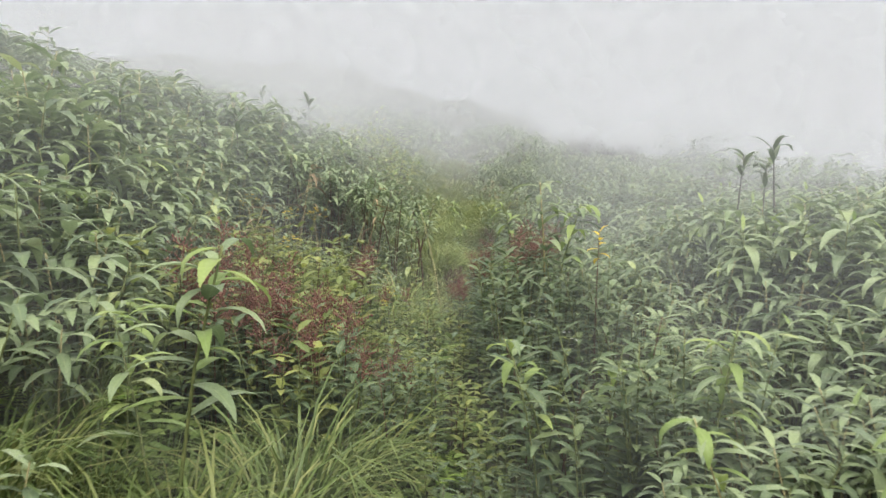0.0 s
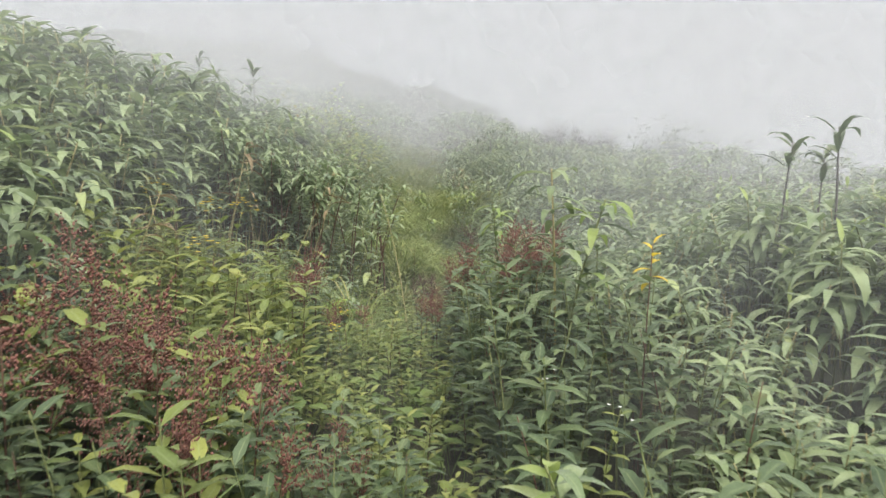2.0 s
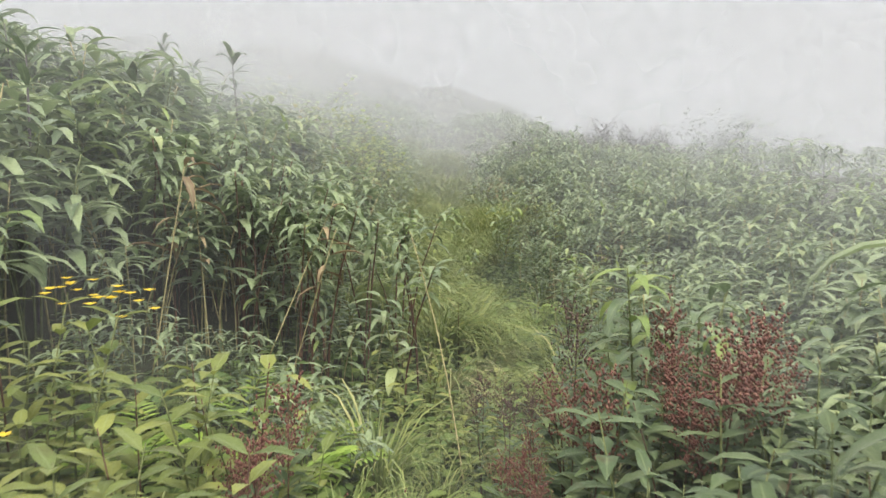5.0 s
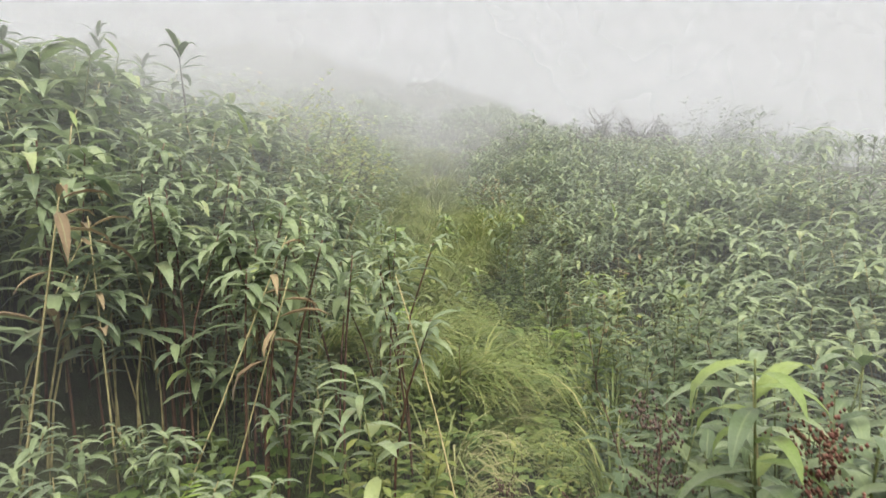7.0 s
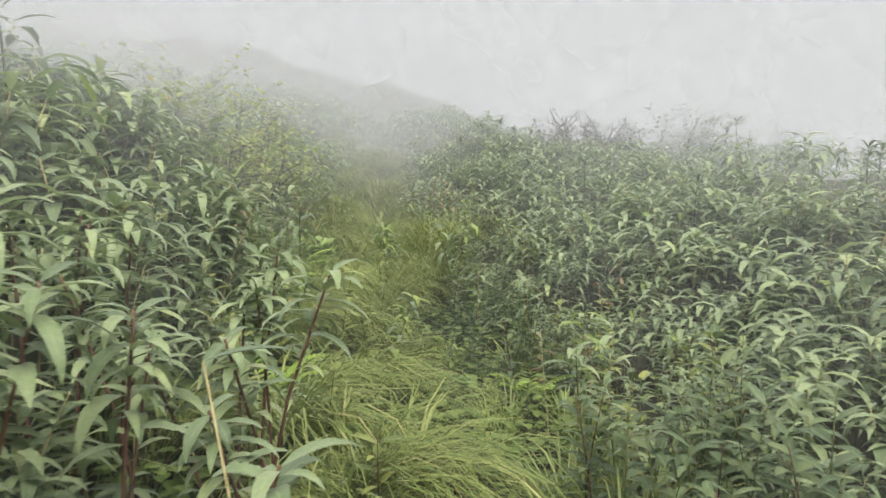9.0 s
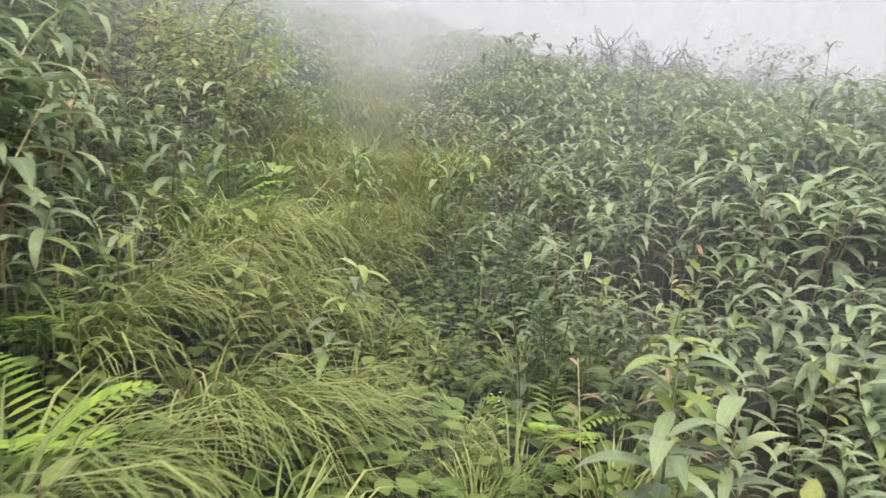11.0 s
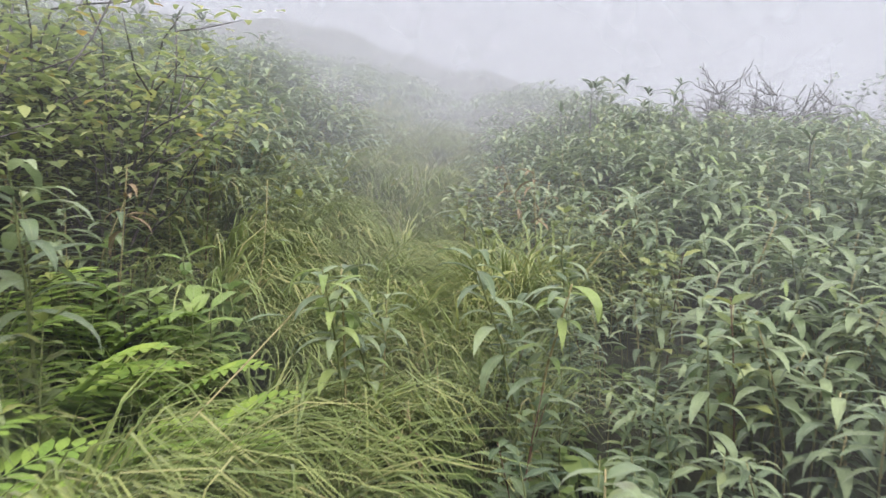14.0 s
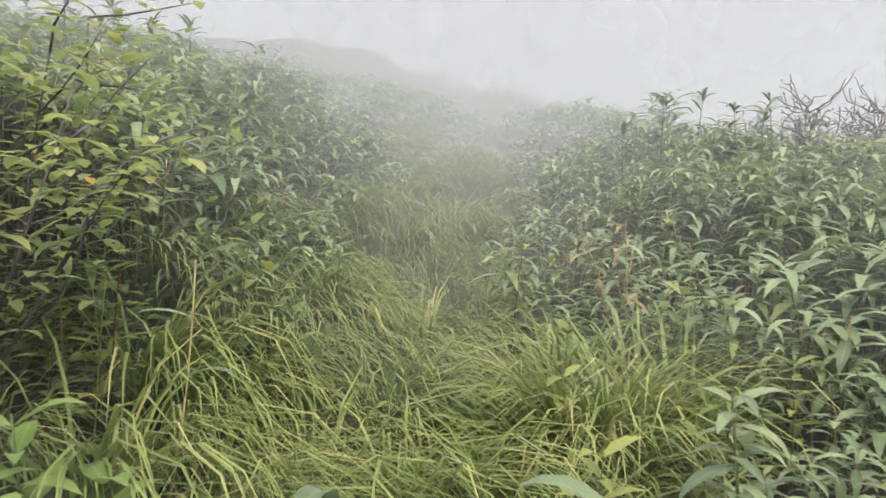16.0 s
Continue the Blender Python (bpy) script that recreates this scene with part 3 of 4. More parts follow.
# leafy perennials that fill the trail at its start and line it further on
HERBS = [herb_shape(R, R.uniform(0.75, 0.95), R.randint(7, 9), None, 1.3) for _ in range(5)]
DARKS = [herb_shape(R, R.uniform(0.75, 0.95), R.randint(8, 9), DARKHERB, 1.3) for _ in range(5)]
herb_spots, dark_spots = [], []
for k in range(5200):
    y, d = R.uniform(0.8, 16.5), R.uniform(-2.1, 1.9)
    x = d + float(trail_x(y))
    chance, bag, top = 0.0, herb_spots, 0.95
    if 2.6 < y < 5.6 and -1.5 < d < 0.35:
        chance = 0.55
    elif 2.2 < y < 5.4 and 0.0 < d < 1.2:
        chance, bag = 0.6, dark_spots
    elif 5.4 <= y < 9.0 and 0.25 < d < 1.1:
        chance, bag = 0.45, dark_spots
    elif 5.0 <= y < 6.5 and -2.1 < d < -0.3:
        chance, top = 0.4, 0.35
    elif 6.8 <= y < 8.8 and -0.85 < d < -0.45:
        chance, top = 0.3, 0.6
    elif 10.5 < y < 13.6 and 0.15 < d < 0.9:
        chance, bag, top = 0.35, dark_spots, 0.8
    elif 6.3 <= y < 8.8 and abs(d) < 0.5:
        chance, top = 0.35, 0.85
    elif 12.2 <= y < 15 and -2.0 < d < -1.05:
        chance, top = 0.45, 0.6
    elif 9 <= y < 16.5 and abs(d) < 1.3:
        chance = 0.06
    if abs(x - 0.72) < 0.22 and 2.55 < y < 3.4:
        chance, top = chance * 0.5, 0.6
    if R.random() < chance:
        bag.append((x, y, top * R.uniform(0.7, 1.05) * (0.55 if abs(d) < 0.4 else 1.0)))


for k in range(110):
    a, q = R.uniform(0, 6.28), math.sqrt(R.random())
    dark_spots.append((-0.75 + 0.75 * q * math.cos(a), 3.15 + 0.5 * q * math.sin(a), R.uniform(0.5, 0.78)))


def sow(name, shapes, spots, keep, label, category, group, stuff_label, sway=6.28):
    """The first spots become plants of their own, the rest one patch."""
    R.shuffle(spots)
    pr = [thing(name, s, label, category, group) for s in shapes]
    for x, y, h in spots[:keep]:
        plant(pr, x, y, R, h, R.uniform(-0.5, 0.5) * sway)
    retire(pr)
    if spots[keep:]:
        merged(name + "_patch", [(shapes[int(R.random() * len(shapes))], stand(x, y, R.uniform(-0.5, 0.5) * sway, h, R.uniform(-6, 6))) for x, y, h in spots[keep:]], stuff_label, category)


sow("leafy_perennial", HERBS, herb_spots, 42, "upright light green perennial with paired leaves beside the trail", "plant", "perennials along the trail", "patch of light green leafy perennials filling the trail")
sow("dark_perennial", DARKS, dark_spots, 36, "upright dark green perennial with paired wet leaves", "plant", "dark perennials along the trail", "patch of dark green leafy perennials beside the trail")

# perennials with red-brown seed heads
REDS = [herb_shape(R, R.uniform(0.95, 1.1), 9, DARKHERB, 1.35, 3, REDSEED) for _ in range(4)]
BROWNS = [herb_shape(R, R.uniform(0.9, 1.05), 9, DARKHERB, 1.3, 3, BROWNSEED) for _ in range(3)]
for shapes, name, label, cx, cy, rx, ry, count, size in (
        (REDS, "red_seed_plant", "perennial with red-brown seed heads above dark leaves", -0.75, 3.15, 0.68, 0.5, 34, 0.77),
        (REDS, "red_seed_plant", "perennial with red-brown seed heads above dark leaves", 0.50, 5.68, 0.52, 0.4, 24, 0.88),
        (REDS, "red_seed_plant", "low perennial with red-brown seed heads at the trail", -0.62, 5.35, 0.33, 0.22, 9, 0.7),
        (BROWNS, "brown_seed_plant", "perennial with dull brown seed heads in the hollow", 0.15, 6.6, 0.35, 0.4, 8, 0.9)):
    pr = [thing(name, s, label, "plant", "seed heads along the trail") for s in shapes]
    for k in range(count):
        a, q = R.uniform(0, 6.28), math.sqrt(R.random())
        plant(pr, cx + rx * q * math.cos(a), cy + ry * q * math.sin(a), R, size * R.uniform(0.8, 1.08))
    retire(pr)

# grasses
TUFTS = [grass_shape(R, 72, R.uniform(0.6, 0.78), GRASS, 0.08) for _ in range(4)]
SHADED_TUFTS = [grass_shape(R, 84, R.uniform(0.6, 0.78), SHADED_GRASS, 0.09) for _ in range(3)]
BLOWN = [grass_shape(R, 96, R.uniform(0.66, 0.86), GRASS, 0.09, 0.9) for _ in range(4)]
DRY = [grass_shape(R, 66, R.uniform(0.6, 0.75), STRAW, 0.10, 0.8) for _ in range(3)]
tuft_spots, shaded_spots, blown_spots, dry_spots = [], [], [], []
for k in range(3000):
    y, d = R.uniform(0.4, 22), R.uniform(-1.7, 1.3)
    x = d + float(trail_x(y))
    s = R.uniform(0.7, 1.15)
    if y < 2.8 and -1.7 < d < -0.15 and R.random() < 0.2:
        shaded_spots.append((x, y, s))
    elif 4.8 < y < 6.8 and -1.5 < d < -0.3 and R.random() < 0.1:
        tuft_spots.append((x, y, s * 0.6))
    elif y < 2.8 and d > -0.15 and R.random() < 0.05:
        shaded_spots.append((x, y, s * 0.7))
    elif 5.9 < y < 8.6 and -0.55 < d < 0.55 and R.random() < 0.17:
        (dry_spots if R.random() < 0.25 else tuft_spots).append((x, y, s))
    elif 8.4 < y < 22 and -1.35 < d < 0.08 and R.random() < 0.22:
        (dry_spots if (-0.25 < d and R.random() < 0.25) else blown_spots).append((x, y, s))
    elif 8.2 < y < 12 and 0.1 < d < 0.7 and R.random() < 0.16:
        tuft_spots.append((x, y, s * 0.8))
    elif 13 < y < 14.6 and 0.15 < d < 0.7 and R.random() < 0.4:
        tuft_spots.append((x, y, s))
    elif 13 < y < 22 and abs(d) < 0.5 and R.random() < 0.3:
        (dry_spots if R.random() < 0.6 else blown_spots).append((x, y, s * 0.7))
for k in range(18):
    tuft_spots.insert(0, (R.uniform(0.45, 1.1), R.uniform(14.25, 14.95), R.uniform(0.95, 1.25)))
sow("grass_tuft", TUFTS, tuft_spots, 150, "arching tuft of long wet green grass", "grass", "grass tufts along the trail", "long green grass along the trail")
sow("sedge_tuft", SHADED_TUFTS, shaded_spots, 60, "arching tuft of long grass beside the trail, its colour darkened for shade", "grass", "sedge tufts at the start", "long grass at the trail's start, its colour darkened for shade")
sow("windblown_grass", BLOWN, blown_spots, 220, "tuft of long green grass blown over towards the trail", "grass", "blown grass along the trail", "long grass blown over the trail's edge", 0.9)
sow("dry_grass", DRY, dry_spots, 120, "tuft of straw-coloured grass fading at the trail", "grass", "dry grass along the trail", "fading straw-coloured grass on the trail", 0.9)

# broad-leaved herbs at the foot of the shrubs
BROAD = leaf_material("broad_herb_leaf", [(0.0, (0.15, 0.24, 0.05)), (1.0, (0.27, 0.36, 0.09))], 0.45, 0.35, 0.3)
pr = [thing("broad_herb", herb_shape(R, 0.5, 6, BROAD, 1.55, 4), "bright green broad-leaved herb below the shrubs", "plant", "broad herbs below the shrubs") for _ in range(3)]
for k in range(16):
    plant(pr, R.uniform(-1.05, -0.45), R.uniform(13.0, 13.7), R, R.uniform(0.75, 1.05))
retire(pr)

# low ground cover on the trail
COVERS = [cover_shape(R) for _ in range(5)]
cover_spots = []
for k in range(2400):
    y, d = R.uniform(0.3, 17), R.uniform(-1.6, 1.0)
    if R.random() < (0.8 if y < 3 or 4.8 < y < 13 else 0.4):
        cover_spots.append((d + float(trail_x(y)), y, R.uniform(0.8, 1.6)))
sow("ground_cover", COVERS, cover_spots, 200, "low ground cover with small round green leaves", "plant", "ground cover on the trail", "low round-leaved ground cover on the trail")

# ferns
FERNS = [fern_shape(R, 7, R.uniform(0.42, 0.55)) for _ in range(3)]
pr = [thing("fern", s, "bright green fern with feathered fronds beside the trail", "fern", "ferns beside the trail") for s in FERNS]
for x, y, s in ((-0.12, 2.5, 0.8), (-1.5, 2.3, 0.8), (0.05, 2.9, 0.6), (-0.75, 6.2, 0.8), (-1.1, 6.6, 0.7), (-0.9, 5.6, 0.6), (-1.3, 5.9, 0.7), (-0.6, 6.6, 0.6), (-0.6, 12.25, 0.95), (-0.85, 12.5, 0.95), (-0.95, 11.6, 0.95), (-0.7, 11.1, 0.8),
                (-1.25, 11.9, 0.9), (-1.2, 12.9, 1.0), (-0.45, 12.6, 0.95), (-0.8, 11.85, 0.95), (-0.35, 11.7, 0.7), (-0.65, 12.9, 0.95), (-1.0, 12.25, 0.95), (-0.95, 13.1, 0.9), (-1.4, 12.4, 0.8), (-0.8, 10.3, 0.6), (1.0, 10.6, 0.6), (-0.6, 9.7, 0.7)):
    plant(pr, x, y, R, s * (1.3 if y > 9 else 1.15))
retire(pr)

# leafy shrubs on the bank
pr = [thing("broadleaf_shrub", shrub_shape(R, 1.25, 0.75, 760), "yellow-green broadleaf shrub with some orange leaves on the bank", "shrub", "shrubs on the bank") for _ in range(2)]
for x, y, s in ((-1.25, 13.9, 1.0), (-1.75, 13.4, 1.1), (-1.55, 14.6, 1.0), (-1.45, 12.7, 0.8), (-2.2, 14.2, 1.1)):
    plant(pr, x, y, R, s)
retire(pr)
pr = [thing("round_shrub", shrub_shape(R, 1.2, 0.9, 900, DARKHERB, 0.09, 9), "dense rounded green shrub on the ridge", "shrub", "shrubs on the ridge")]
for x, y, s in ((7.8, 23.6, 1.25), (8.6, 23.9, 1.1), (6.2, 24.4, 0.9), (9.8, 23.0, 1.0)):
    plant(pr, x, y, R, s)
retire(pr)

# bare trees on the ridge
pr = [thing("bare_tree", bare_tree_shape(R, 1.65, 8), "small crooked grey tree, nearly bare, on the ridge", "tree", "bare trees on the ridge") for _ in range(2)]
for x, y, top in ((4.0, 20.2, 3.45), (4.85, 19.75, 3.25), (4.45, 20.8, 3.2), (3.75, 20.5, 3.2)):
    plant(pr, x, y, R, (top - float(land(x, y))) / 1.6)
retire(pr)

# tall old canes that break the skyline
pr = [thing("tall_cane", stalk_shape(R, 1.0, R.randint(7, 11)), "tall dark cane with hanging leaves standing out of the thicket", "bamboo", "canes on the skyline") for _ in range(5)]
for x, y, top in ((2.51, 5.88, 1.88), (2.69, 5.46, 2.0), (2.62, 5.6, 1.8), (-2.06, 10.3, 2.95), (1.93, 18.52, 3.0), (1.77, 18.2, 2.9), (3.0, 18.95, 2.95), (2.2, 18.7, 2.95), (2.75, 18.6, 2.9), (1.5, 18.4, 2.75), (2.45, 18.3, 2.8),
                  (3.4, 18.8, 2.8), (4.7, 16.49, 2.5), (5.1, 13.0, 2.2), (5.5, 13.4, 2.3), (4.9, 16.0, 2.4)):
    plant(pr, x, y, R, top - float(land(x, y)))
for k in range(46):
    side = -1 if k % 3 else 1
    y = R.uniform(4.5, 19.5)
    x = float(trail_x(y)) + (R.uniform(-4.6, -1.9) if side < 0 else R.uniform(2.4, 6.5))
    plant(pr, x, y, R, R.uniform(1.05, 1.3) if side < 0 else R.uniform(0.9, 1.05))
retire(pr)

# larger bamboo plants that stand out beside the trail
pr = [thing("large_bamboo", sasa_shape(R, 1.0, R.randint(16, 20), 0.86, 6), "large bright green dwarf bamboo with broad arching leaves", "bamboo", "large bamboo beside the trail") for _ in range(5)]
for x, y, top in ((0.85, 2.1, 0.7), (-1.67, 3.2, 1.5), (-1.75, 2.7, 1.15), (-1.4, 2.9, 0.9), (0.70, 4.52, 1.62), (0.95, 4.35, 1.2), (0.6, 4.75, 1.2),
                  (0.72, 6.35, 1.25), (0.85, 6.15, 1.3), (0.95, 6.5, 1.35), (-0.36, 6.85, 1.3), (-1.5, 6.45, 1.25), (-1.62, 6.7, 1.45), (-1.75, 6.5, 1.5),
                  (-0.3, 11.2, 1.0), (-0.62, 11.1, 1.05), (1.05, 11.0, 1.15), (1.35, 11.5, 1.2), (1.73, 11.87, 1.3), (0.84, 11.86, 1.27), (0.09, 13.0, 1.45), (0.2, 13.2, 1.35), (0.75, 12.9, 1.5),
                  (1.32, 13.38, 1.4), (1.55, 13.1, 1.3), (1.0, 13.7, 1.6), (1.22, 14.85, 1.65), (-0.86, 11.2, 1.7), (-0.7, 11.28, 1.62), (-1.02, 11.1, 1.75), (-0.68, 12.35, 1.95), (-0.78, 12.5, 1.7), (-0.9, 12.2, 1.85), (1.0, 9.45, 1.12), (1.16, 9.5, 1.1), (-1.2, 12.2, 1.9), (-1.5, 11.8, 2.0), (1.3, 12.6, 1.35)):
    plant(pr, x, y, R, max(0.45, (top - float(land(x, y))) * 1.02))
retire(pr)

# tall bamboo whose bare dark canes leave a hollow under an arching roof of leaves
def arching_shape(r):
    return [(n, v, f, REDSTEM if n == "cane" else m) for n, v, f, m in sasa_shape(r, 1.0, r.randint(22, 26), 0.62, 5, 4, 0.7)]


pr = [thing("arching_bamboo", arching_shape(R), "tall dwarf bamboo arching over bare canes on the bank", "bamboo", "tall bamboo on the bank") for _ in range(4)]
for k in range(10):
    y, d = R.uniform(7.15, 7.6), R.uniform(-2.0, -0.5)
    plant(pr, d + float(trail_x(y)), y, R, R.uniform(1.08, 1.25) - 0.1 * abs(d + 1.2))
retire(pr)
ROOF = [arching_shape(R) for _ in range(4)]
roof_spots = [(R.uniform(-2.2, -0.6), R.uniform(7.3, 8.5)) for _ in range(40)]
merged("arching_bamboo_patch", [(ROOF[k % 4], stand(x + float(trail_x(y)), y, R.uniform(0, 6.28), R.uniform(1.05, 1.25) - 0.1 * abs(x + 1.2), R.uniform(-6, 6))) for k, (x, y) in enumerate(roof_spots)],
       "tall dwarf bamboo roofing a dark hollow on the bank", "bamboo")

# low young bamboo and herbs at the mouth of the hollow
low_spots = [(R.uniform(-1.75, -0.5), R.uniform(6.0, 7.05)) for _ in range(80)]
merged("low_bamboo_patch", [(SHAPES[k % 8] if k % 3 else DARKS[k % 5], stand(x, y, R.uniform(0, 6.28), R.uniform(0.32, 0.52), R.uniform(-8, 8))) for k, (x, y) in enumerate(low_spots)],
       "low young bamboo and dark herbs at the foot of the bank", "bamboo")

# broad pale bamboo at the start of the trail
pr = [thing("broad_bamboo", [(n, v, f, YOUNG if n == "leaf" and k % 2 == 0 else m) for k, (n, v, f, m) in enumerate(sasa_shape(R, 1.0, 22, 0.78, 6))], "dwarf bamboo with broad pale yellow-green leaves beside the trail", "bamboo", "broad bamboo") for _ in range(3)]
for x, y, top in ((0.47, 2.4, 1.06), (0.92, 1.68, 0.98), (0.95, 2.1, 1.05), (1.3, 1.5, 1.0), (1.2, 2.2, 1.0), (0.75, 2.75, 0.9), (-0.84, 1.8, 1.5), (-0.95, 1.88, 1.26), (-1.1, 2.02, 1.2), (0.1, 12.97, 1.45), (0.76, 12.88, 1.57), (0.2, 13.12, 1.35), (-0.55, 10.4, 1.05), (0.06, 10.5, 1.15), (0.98, 9.4, 1.14), (0.62, 6.2, 1.42), (0.78, 6.08, 1.3), (-1.68, 3.2, 1.45), (0.72, 4.5, 1.6), (-1.75, 5.7, 1.1), (-1.95, 6.1, 1.35), (-2.1, 5.3, 1.35), (-1.6, 6.3, 1.1)):
    plant(pr, x, y, R, max(0.45, (top - float(land(x, y))) * 1.02))
retire(pr)

# dead canes among the living
pr = [thing("dead_bamboo", dead_shape(R, 0.85, R.randint(4, 8)), "dead leaning bamboo with pale cane and withered brown leaves", "bamboo", "dead bamboo on the banks") for _ in range(4)]
for x, y, s in ((-1.15, 6.9, 1.2), (-1.35, 7.0, 1.2), (-1.0, 6.95, 1.1), (-1.55, 6.7, 1.2), (-1.05, 10.6, 1.0), (-0.9, 10.1, 0.9), (-1.2, 9.8, 1.1), (1.0, 15.2, 1.0), (1.1, 15.3, 1.0),
                (0.92, 15.35, 0.95), (1.2, 15.2, 0.9), (1.7, 11.2, 0.8), (1.95, 11.6, 0.9), (-0.95, 13.3, 0.9), (-1.1, 13.45, 1.0), (0.9, 9.6, 0.8), (1.3, 9.9, 0.7), (-1.6, 4.6, 1.0), (-1.4, 5.2, 1.0), (0.4, 12.6, 0.6)):
    plant(pr, x, y, R, s)
retire(pr)

# flowering stems
def flower_shape(r, mat, count=11, petal=0.021):
    pieces = herb_shape(r, 0.85, 7)
    tip = np.array(pieces[0][1][-1])
    for k in range(count):
        V, F = [], []
        c = tip + np.array([r.uniform(-0.07, 0.07), r.uniform(-0.07, 0.07), r.uniform(-0.05, 0.05)])
        for q in range(6):
            v, f = leaf(c, q * 1.047 + r.uniform(-0.2, 0.2), 0.35, petal, petal * 0.57, 0.8, 2, 0.2)
            F += [tuple(i + len(V) for i in t) for t in f]
            V += v
        pieces.append(("flower", V, F, mat))
    return pieces


for mat, name, label, spots in (
        (YELLOW, "yellow_flower", "leafy stem with small yellow flowers beside the trail", ((-1.15, 5.2, 1.0), (-1.35, 5.4, 1.0), (-0.5, 5.15, 0.9), (-0.42, 5.3, 0.9), (-1.6, 5.6, 1.0), (-1.0, 4.8, 0.95))),
        (PETAL, "white_flower", "leafy stem with tiny white flowers at the trail", ((0.45, 3.5, 0.8), (0.6, 3.3, 0.8), (-0.3, 2.3, 0.35), (-0.2, 2.25, 0.3), (0.25, 11.9, 0.6), (0.75, 10.2, 0.5)))):
    pr = [thing(name, flower_shape(R, mat, *((4, 0.011) if mat is PETAL else ())), label, "flower", name + "s") for _ in range(2)]
    for x, y, s in spots:
        plant(pr, x, y, R, s)
    retire(pr)


def lone_cane(start, end, label, leaves=3):
    """A single pale cane from start to end with a few leaves near its tip."""
    a, e = np.array(start, float), np.array(end, float)
    bend = lambda u: (e - a) * u + np.array([0.03, 0.0, 0.02]) * math.sin(math.pi * u)
    pieces = [("cane", *tube([tuple(bend(k / 5)) for k in range(6)], [0.0045, 0.004, 0.0036, 0.0032, 0.0028, 0.002], 6), CANE)]
    for k in range(leaves):
        v, f = leaf(bend(1 - 0.18 * k), R.uniform(-0.8, 0.8) + 3.14 * (k % 2), R.uniform(0.1, 0.5), 0.17, 0.035, R.uniform(0.5, 1.4), 5, 0.3)
        pieces.append(("leaf", v, f, SASA))
    ob = thing("lone_cane", pieces, label, "bamboo")
    ob.location = start
    return ob


lone_cane((-0.55, 13.75, float(land(-0.55, 13.75)) - 0.03), (-0.47, 13.88, 1.78), "single pale upright bamboo cane with few leaves")
lone_cane((-0.6, 12.2, float(land(-0.6, 12.2)) - 0.02), (0.0, 13.0, 1.42), "long pale cane leaning over the grass", 2)
lone_cane((-0.05, 6.6, float(land(-0.05, 6.6)) - 0.03), (-0.33, 7.3, 1.5), "thin pale stalk leaning above the grass tufts", 1)

# single leaves that stand out
def lone_leaf(name, at, az, el, length, width, droop, mat, label):
    v, f = leaf((0, 0, 0), az, el, length, width, droop, 6, 0.3)
    me = link_mesh(name, v, f, [mat])
    ob = new(name, me)
    ob.location = at
    return tagged(ob, label, "leaf")


pieces = herb_shape(R, 1.08, 8, DARKHERB, 1.2)
for k in range(7):
    v, f = leaf(pieces[0][1][-1] - np.array([0, 0, 0.025 * k]), k * 2.4, 0.9 - 0.2 * k, R.uniform(0.06, 0.09), 0.03, 1.2, 4, 0.3)
    pieces.append(("leaf", v, f, YELLOW))
sick = thing("yellowing_perennial", pieces, "dark perennial with a tip of bright yellow dying leaves", "plant")
sick.matrix_basis = stand(0.86, 3.66)
lone_leaf("orange_leaf", (-0.62, 11.07, 1.0), -1.6, 0.6, 0.18, 0.035, 2.2, ORANGE, "withered orange leaf hanging over the grass")

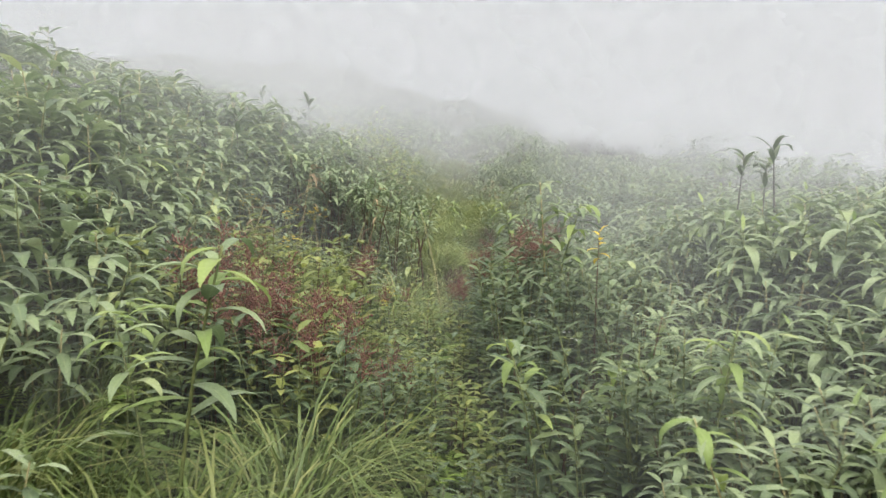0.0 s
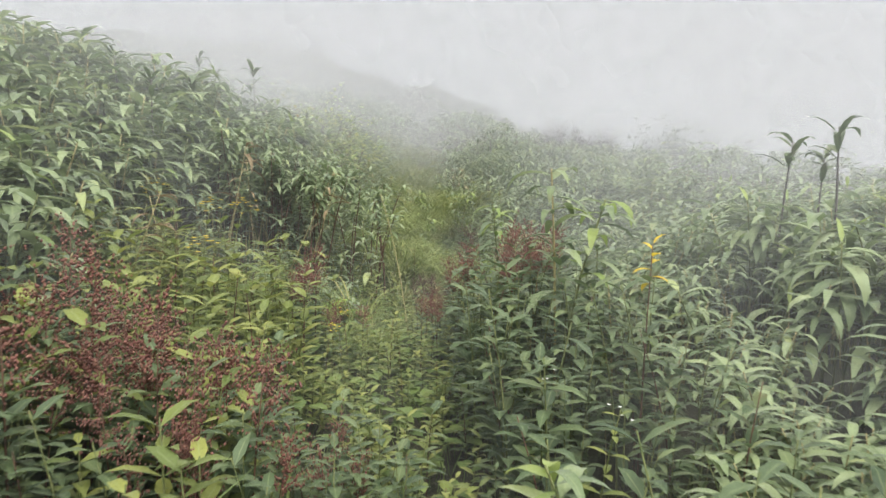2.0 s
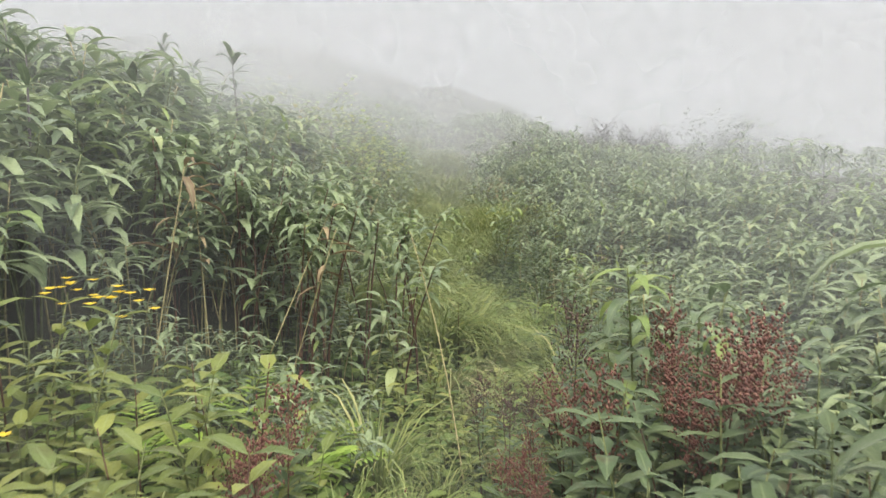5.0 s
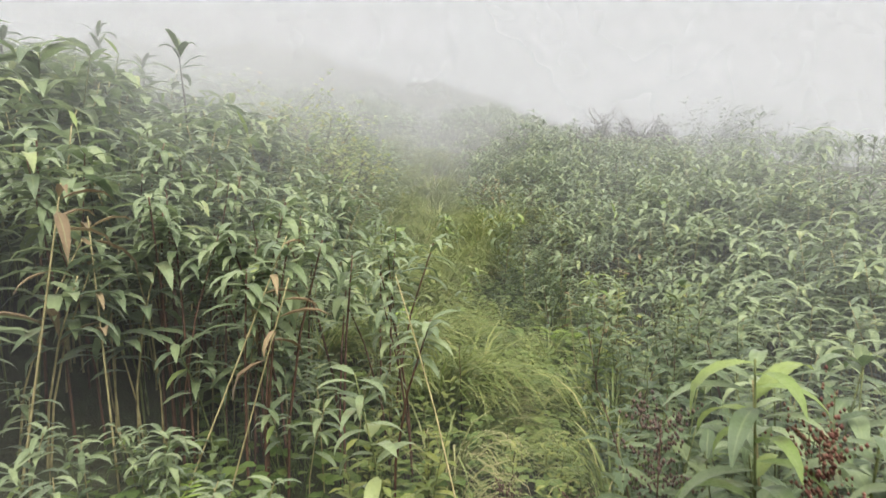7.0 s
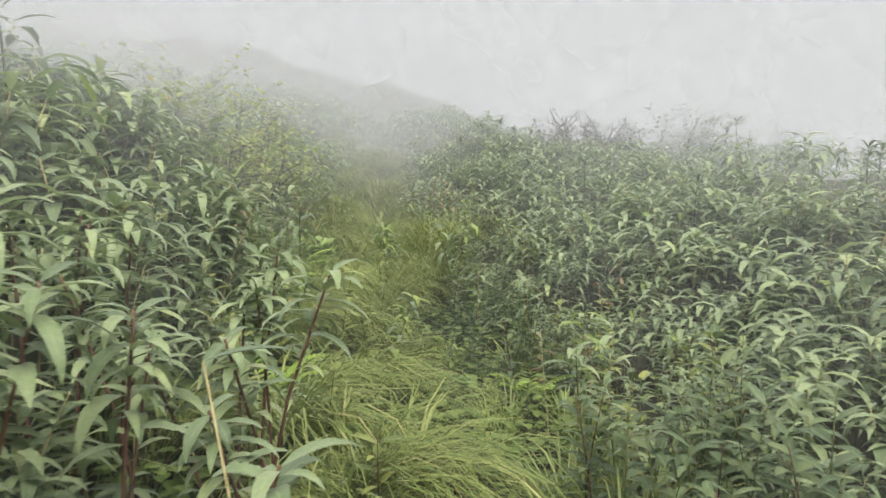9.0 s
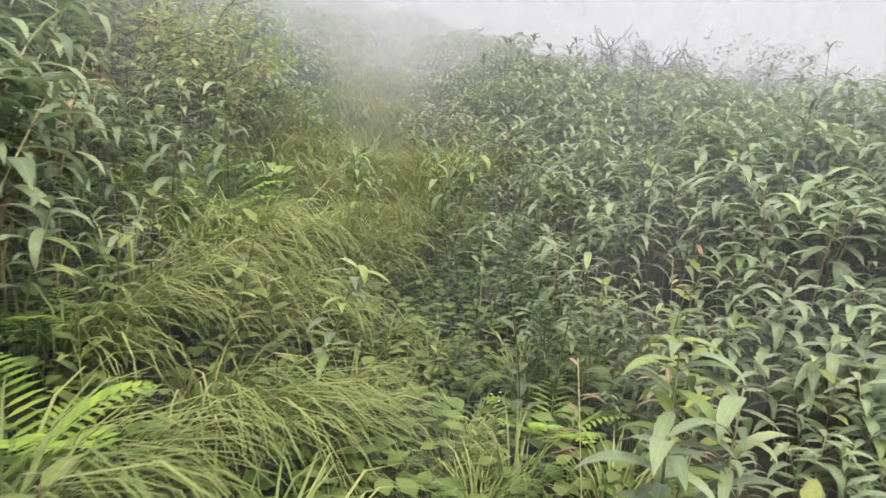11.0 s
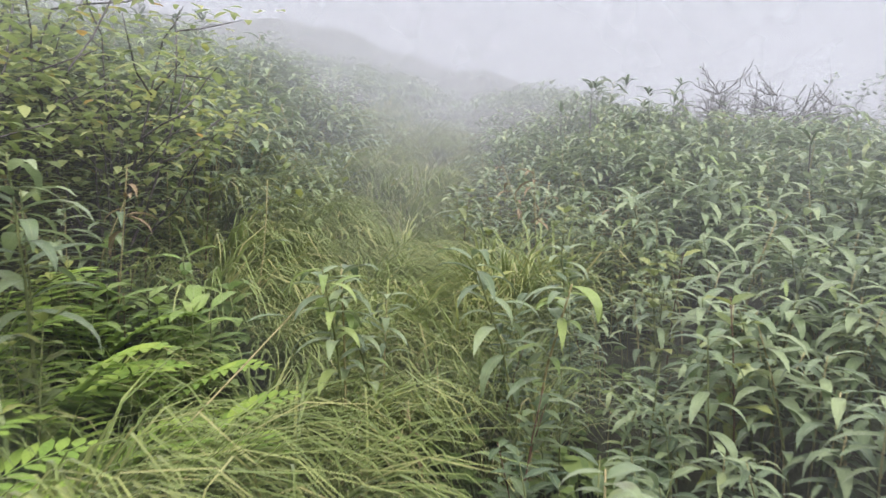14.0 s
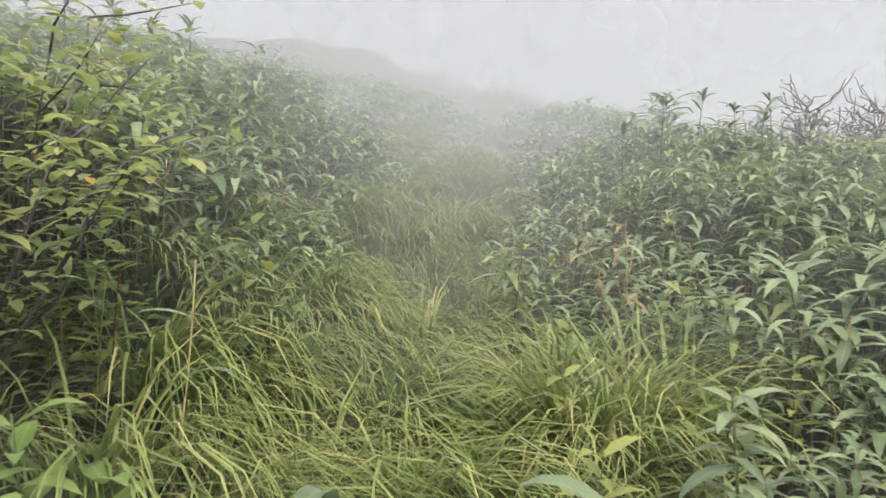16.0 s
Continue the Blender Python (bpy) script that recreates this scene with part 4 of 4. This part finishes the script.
# fog that thickens with distance: thin sheets across the trail, each with a clear gap where one walks
def fog_sheet(y, strength, half_wide, top, gap=0.0, x=None, low=-6.0):
    cx, cz = float(trail_x(y)) if x is None else x, float(np.interp(y, TRAIL_Y, TRAIL_Z)) + 1.5
    if gap:
        V, n = [], 16
        for k in range(n):
            a = 2 * math.pi * (k + 0.5) / n
            c, q = math.cos(a), math.sin(a)
            reach = min(half_wide / max(abs(c), 1e-6), (top - cz if q > 0 else cz - low) / max(abs(q), 1e-6))
            V += [(gap * c, 0, gap * q), (reach * c, 0, reach * q)]
        F = [(2 * k, 2 * k + 1, (2 * k + 3) % (2 * n), (2 * k + 2) % (2 * n)) for k in range(n)]
    else:
        V = [(-half_wide, 0, low - cz), (half_wide, 0, low - cz), (half_wide, 0, top - cz), (-half_wide, 0, top - cz)]
        F = [(0, 1, 2, 3)]
    ob = new("fog_bank", link_mesh("fog_bank", V, F, [mist_material("thin_fog", strength, gap)]))
    ob.location = (cx, y, cz)
    return tagged(ob, "thin white fog drifting across the slopes", "fog", "fog banks", "stuff")


for k in range(9):
    y = 1.9 + 1.4 * k
    fog_sheet(y, FOG * 1.4, 16 + y, 4.0 + 0.45 * y, 0.34)
for k in range(8):
    y = 14.5 + 1.4 * k
    fog_sheet(y, FOG * 1.4 * (1.0 + 0.03 * k), 30 + y, 4.0 + 0.45 * y)
for y, strength in ((27, 0.16), (32, 0.2), (40, 0.25), (50, 0.28)):
    fog_sheet(y, strength, 110, 34)


def fog_wisp(x, y, z, strength, reach):
    """A soft patch of denser fog that fades out all round."""
    m = mist_material("fog_wisp", strength, reach, True)
    V = [(reach * math.cos(math.pi * k / 12), 0, reach * math.sin(math.pi * k / 12)) for k in range(24)]
    ob = new("fog_wisp", link_mesh("fog_wisp", V, [tuple(range(24))], [m]))
    ob.location = (x, y, z)
    return tagged(ob, "soft white wisp of fog in the hollow", "fog", "fog wisps", "stuff")


for x, y, z, strength, reach in ((-0.3, 15.9, 2.0, 0.09, 2.2), (-0.2, 17.3, 2.3, 0.12, 2.6), (-0.4, 18.9, 2.6, 0.14, 3.0), (-0.2, 20.4, 2.8, 0.14, 3.4),
                                (-2.6, 8.6, 2.6, 0.14, 1.8), (-2.5, 10.6, 2.7, 0.22, 1.9), (-2.4, 12.3, 2.7, 0.28, 1.9), (-2.7, 13.6, 2.9, 0.25, 2.2), (-2.8, 15.2, 3.1, 0.25, 2.5)):
    fog_wisp(x, y, z, strength, reach)
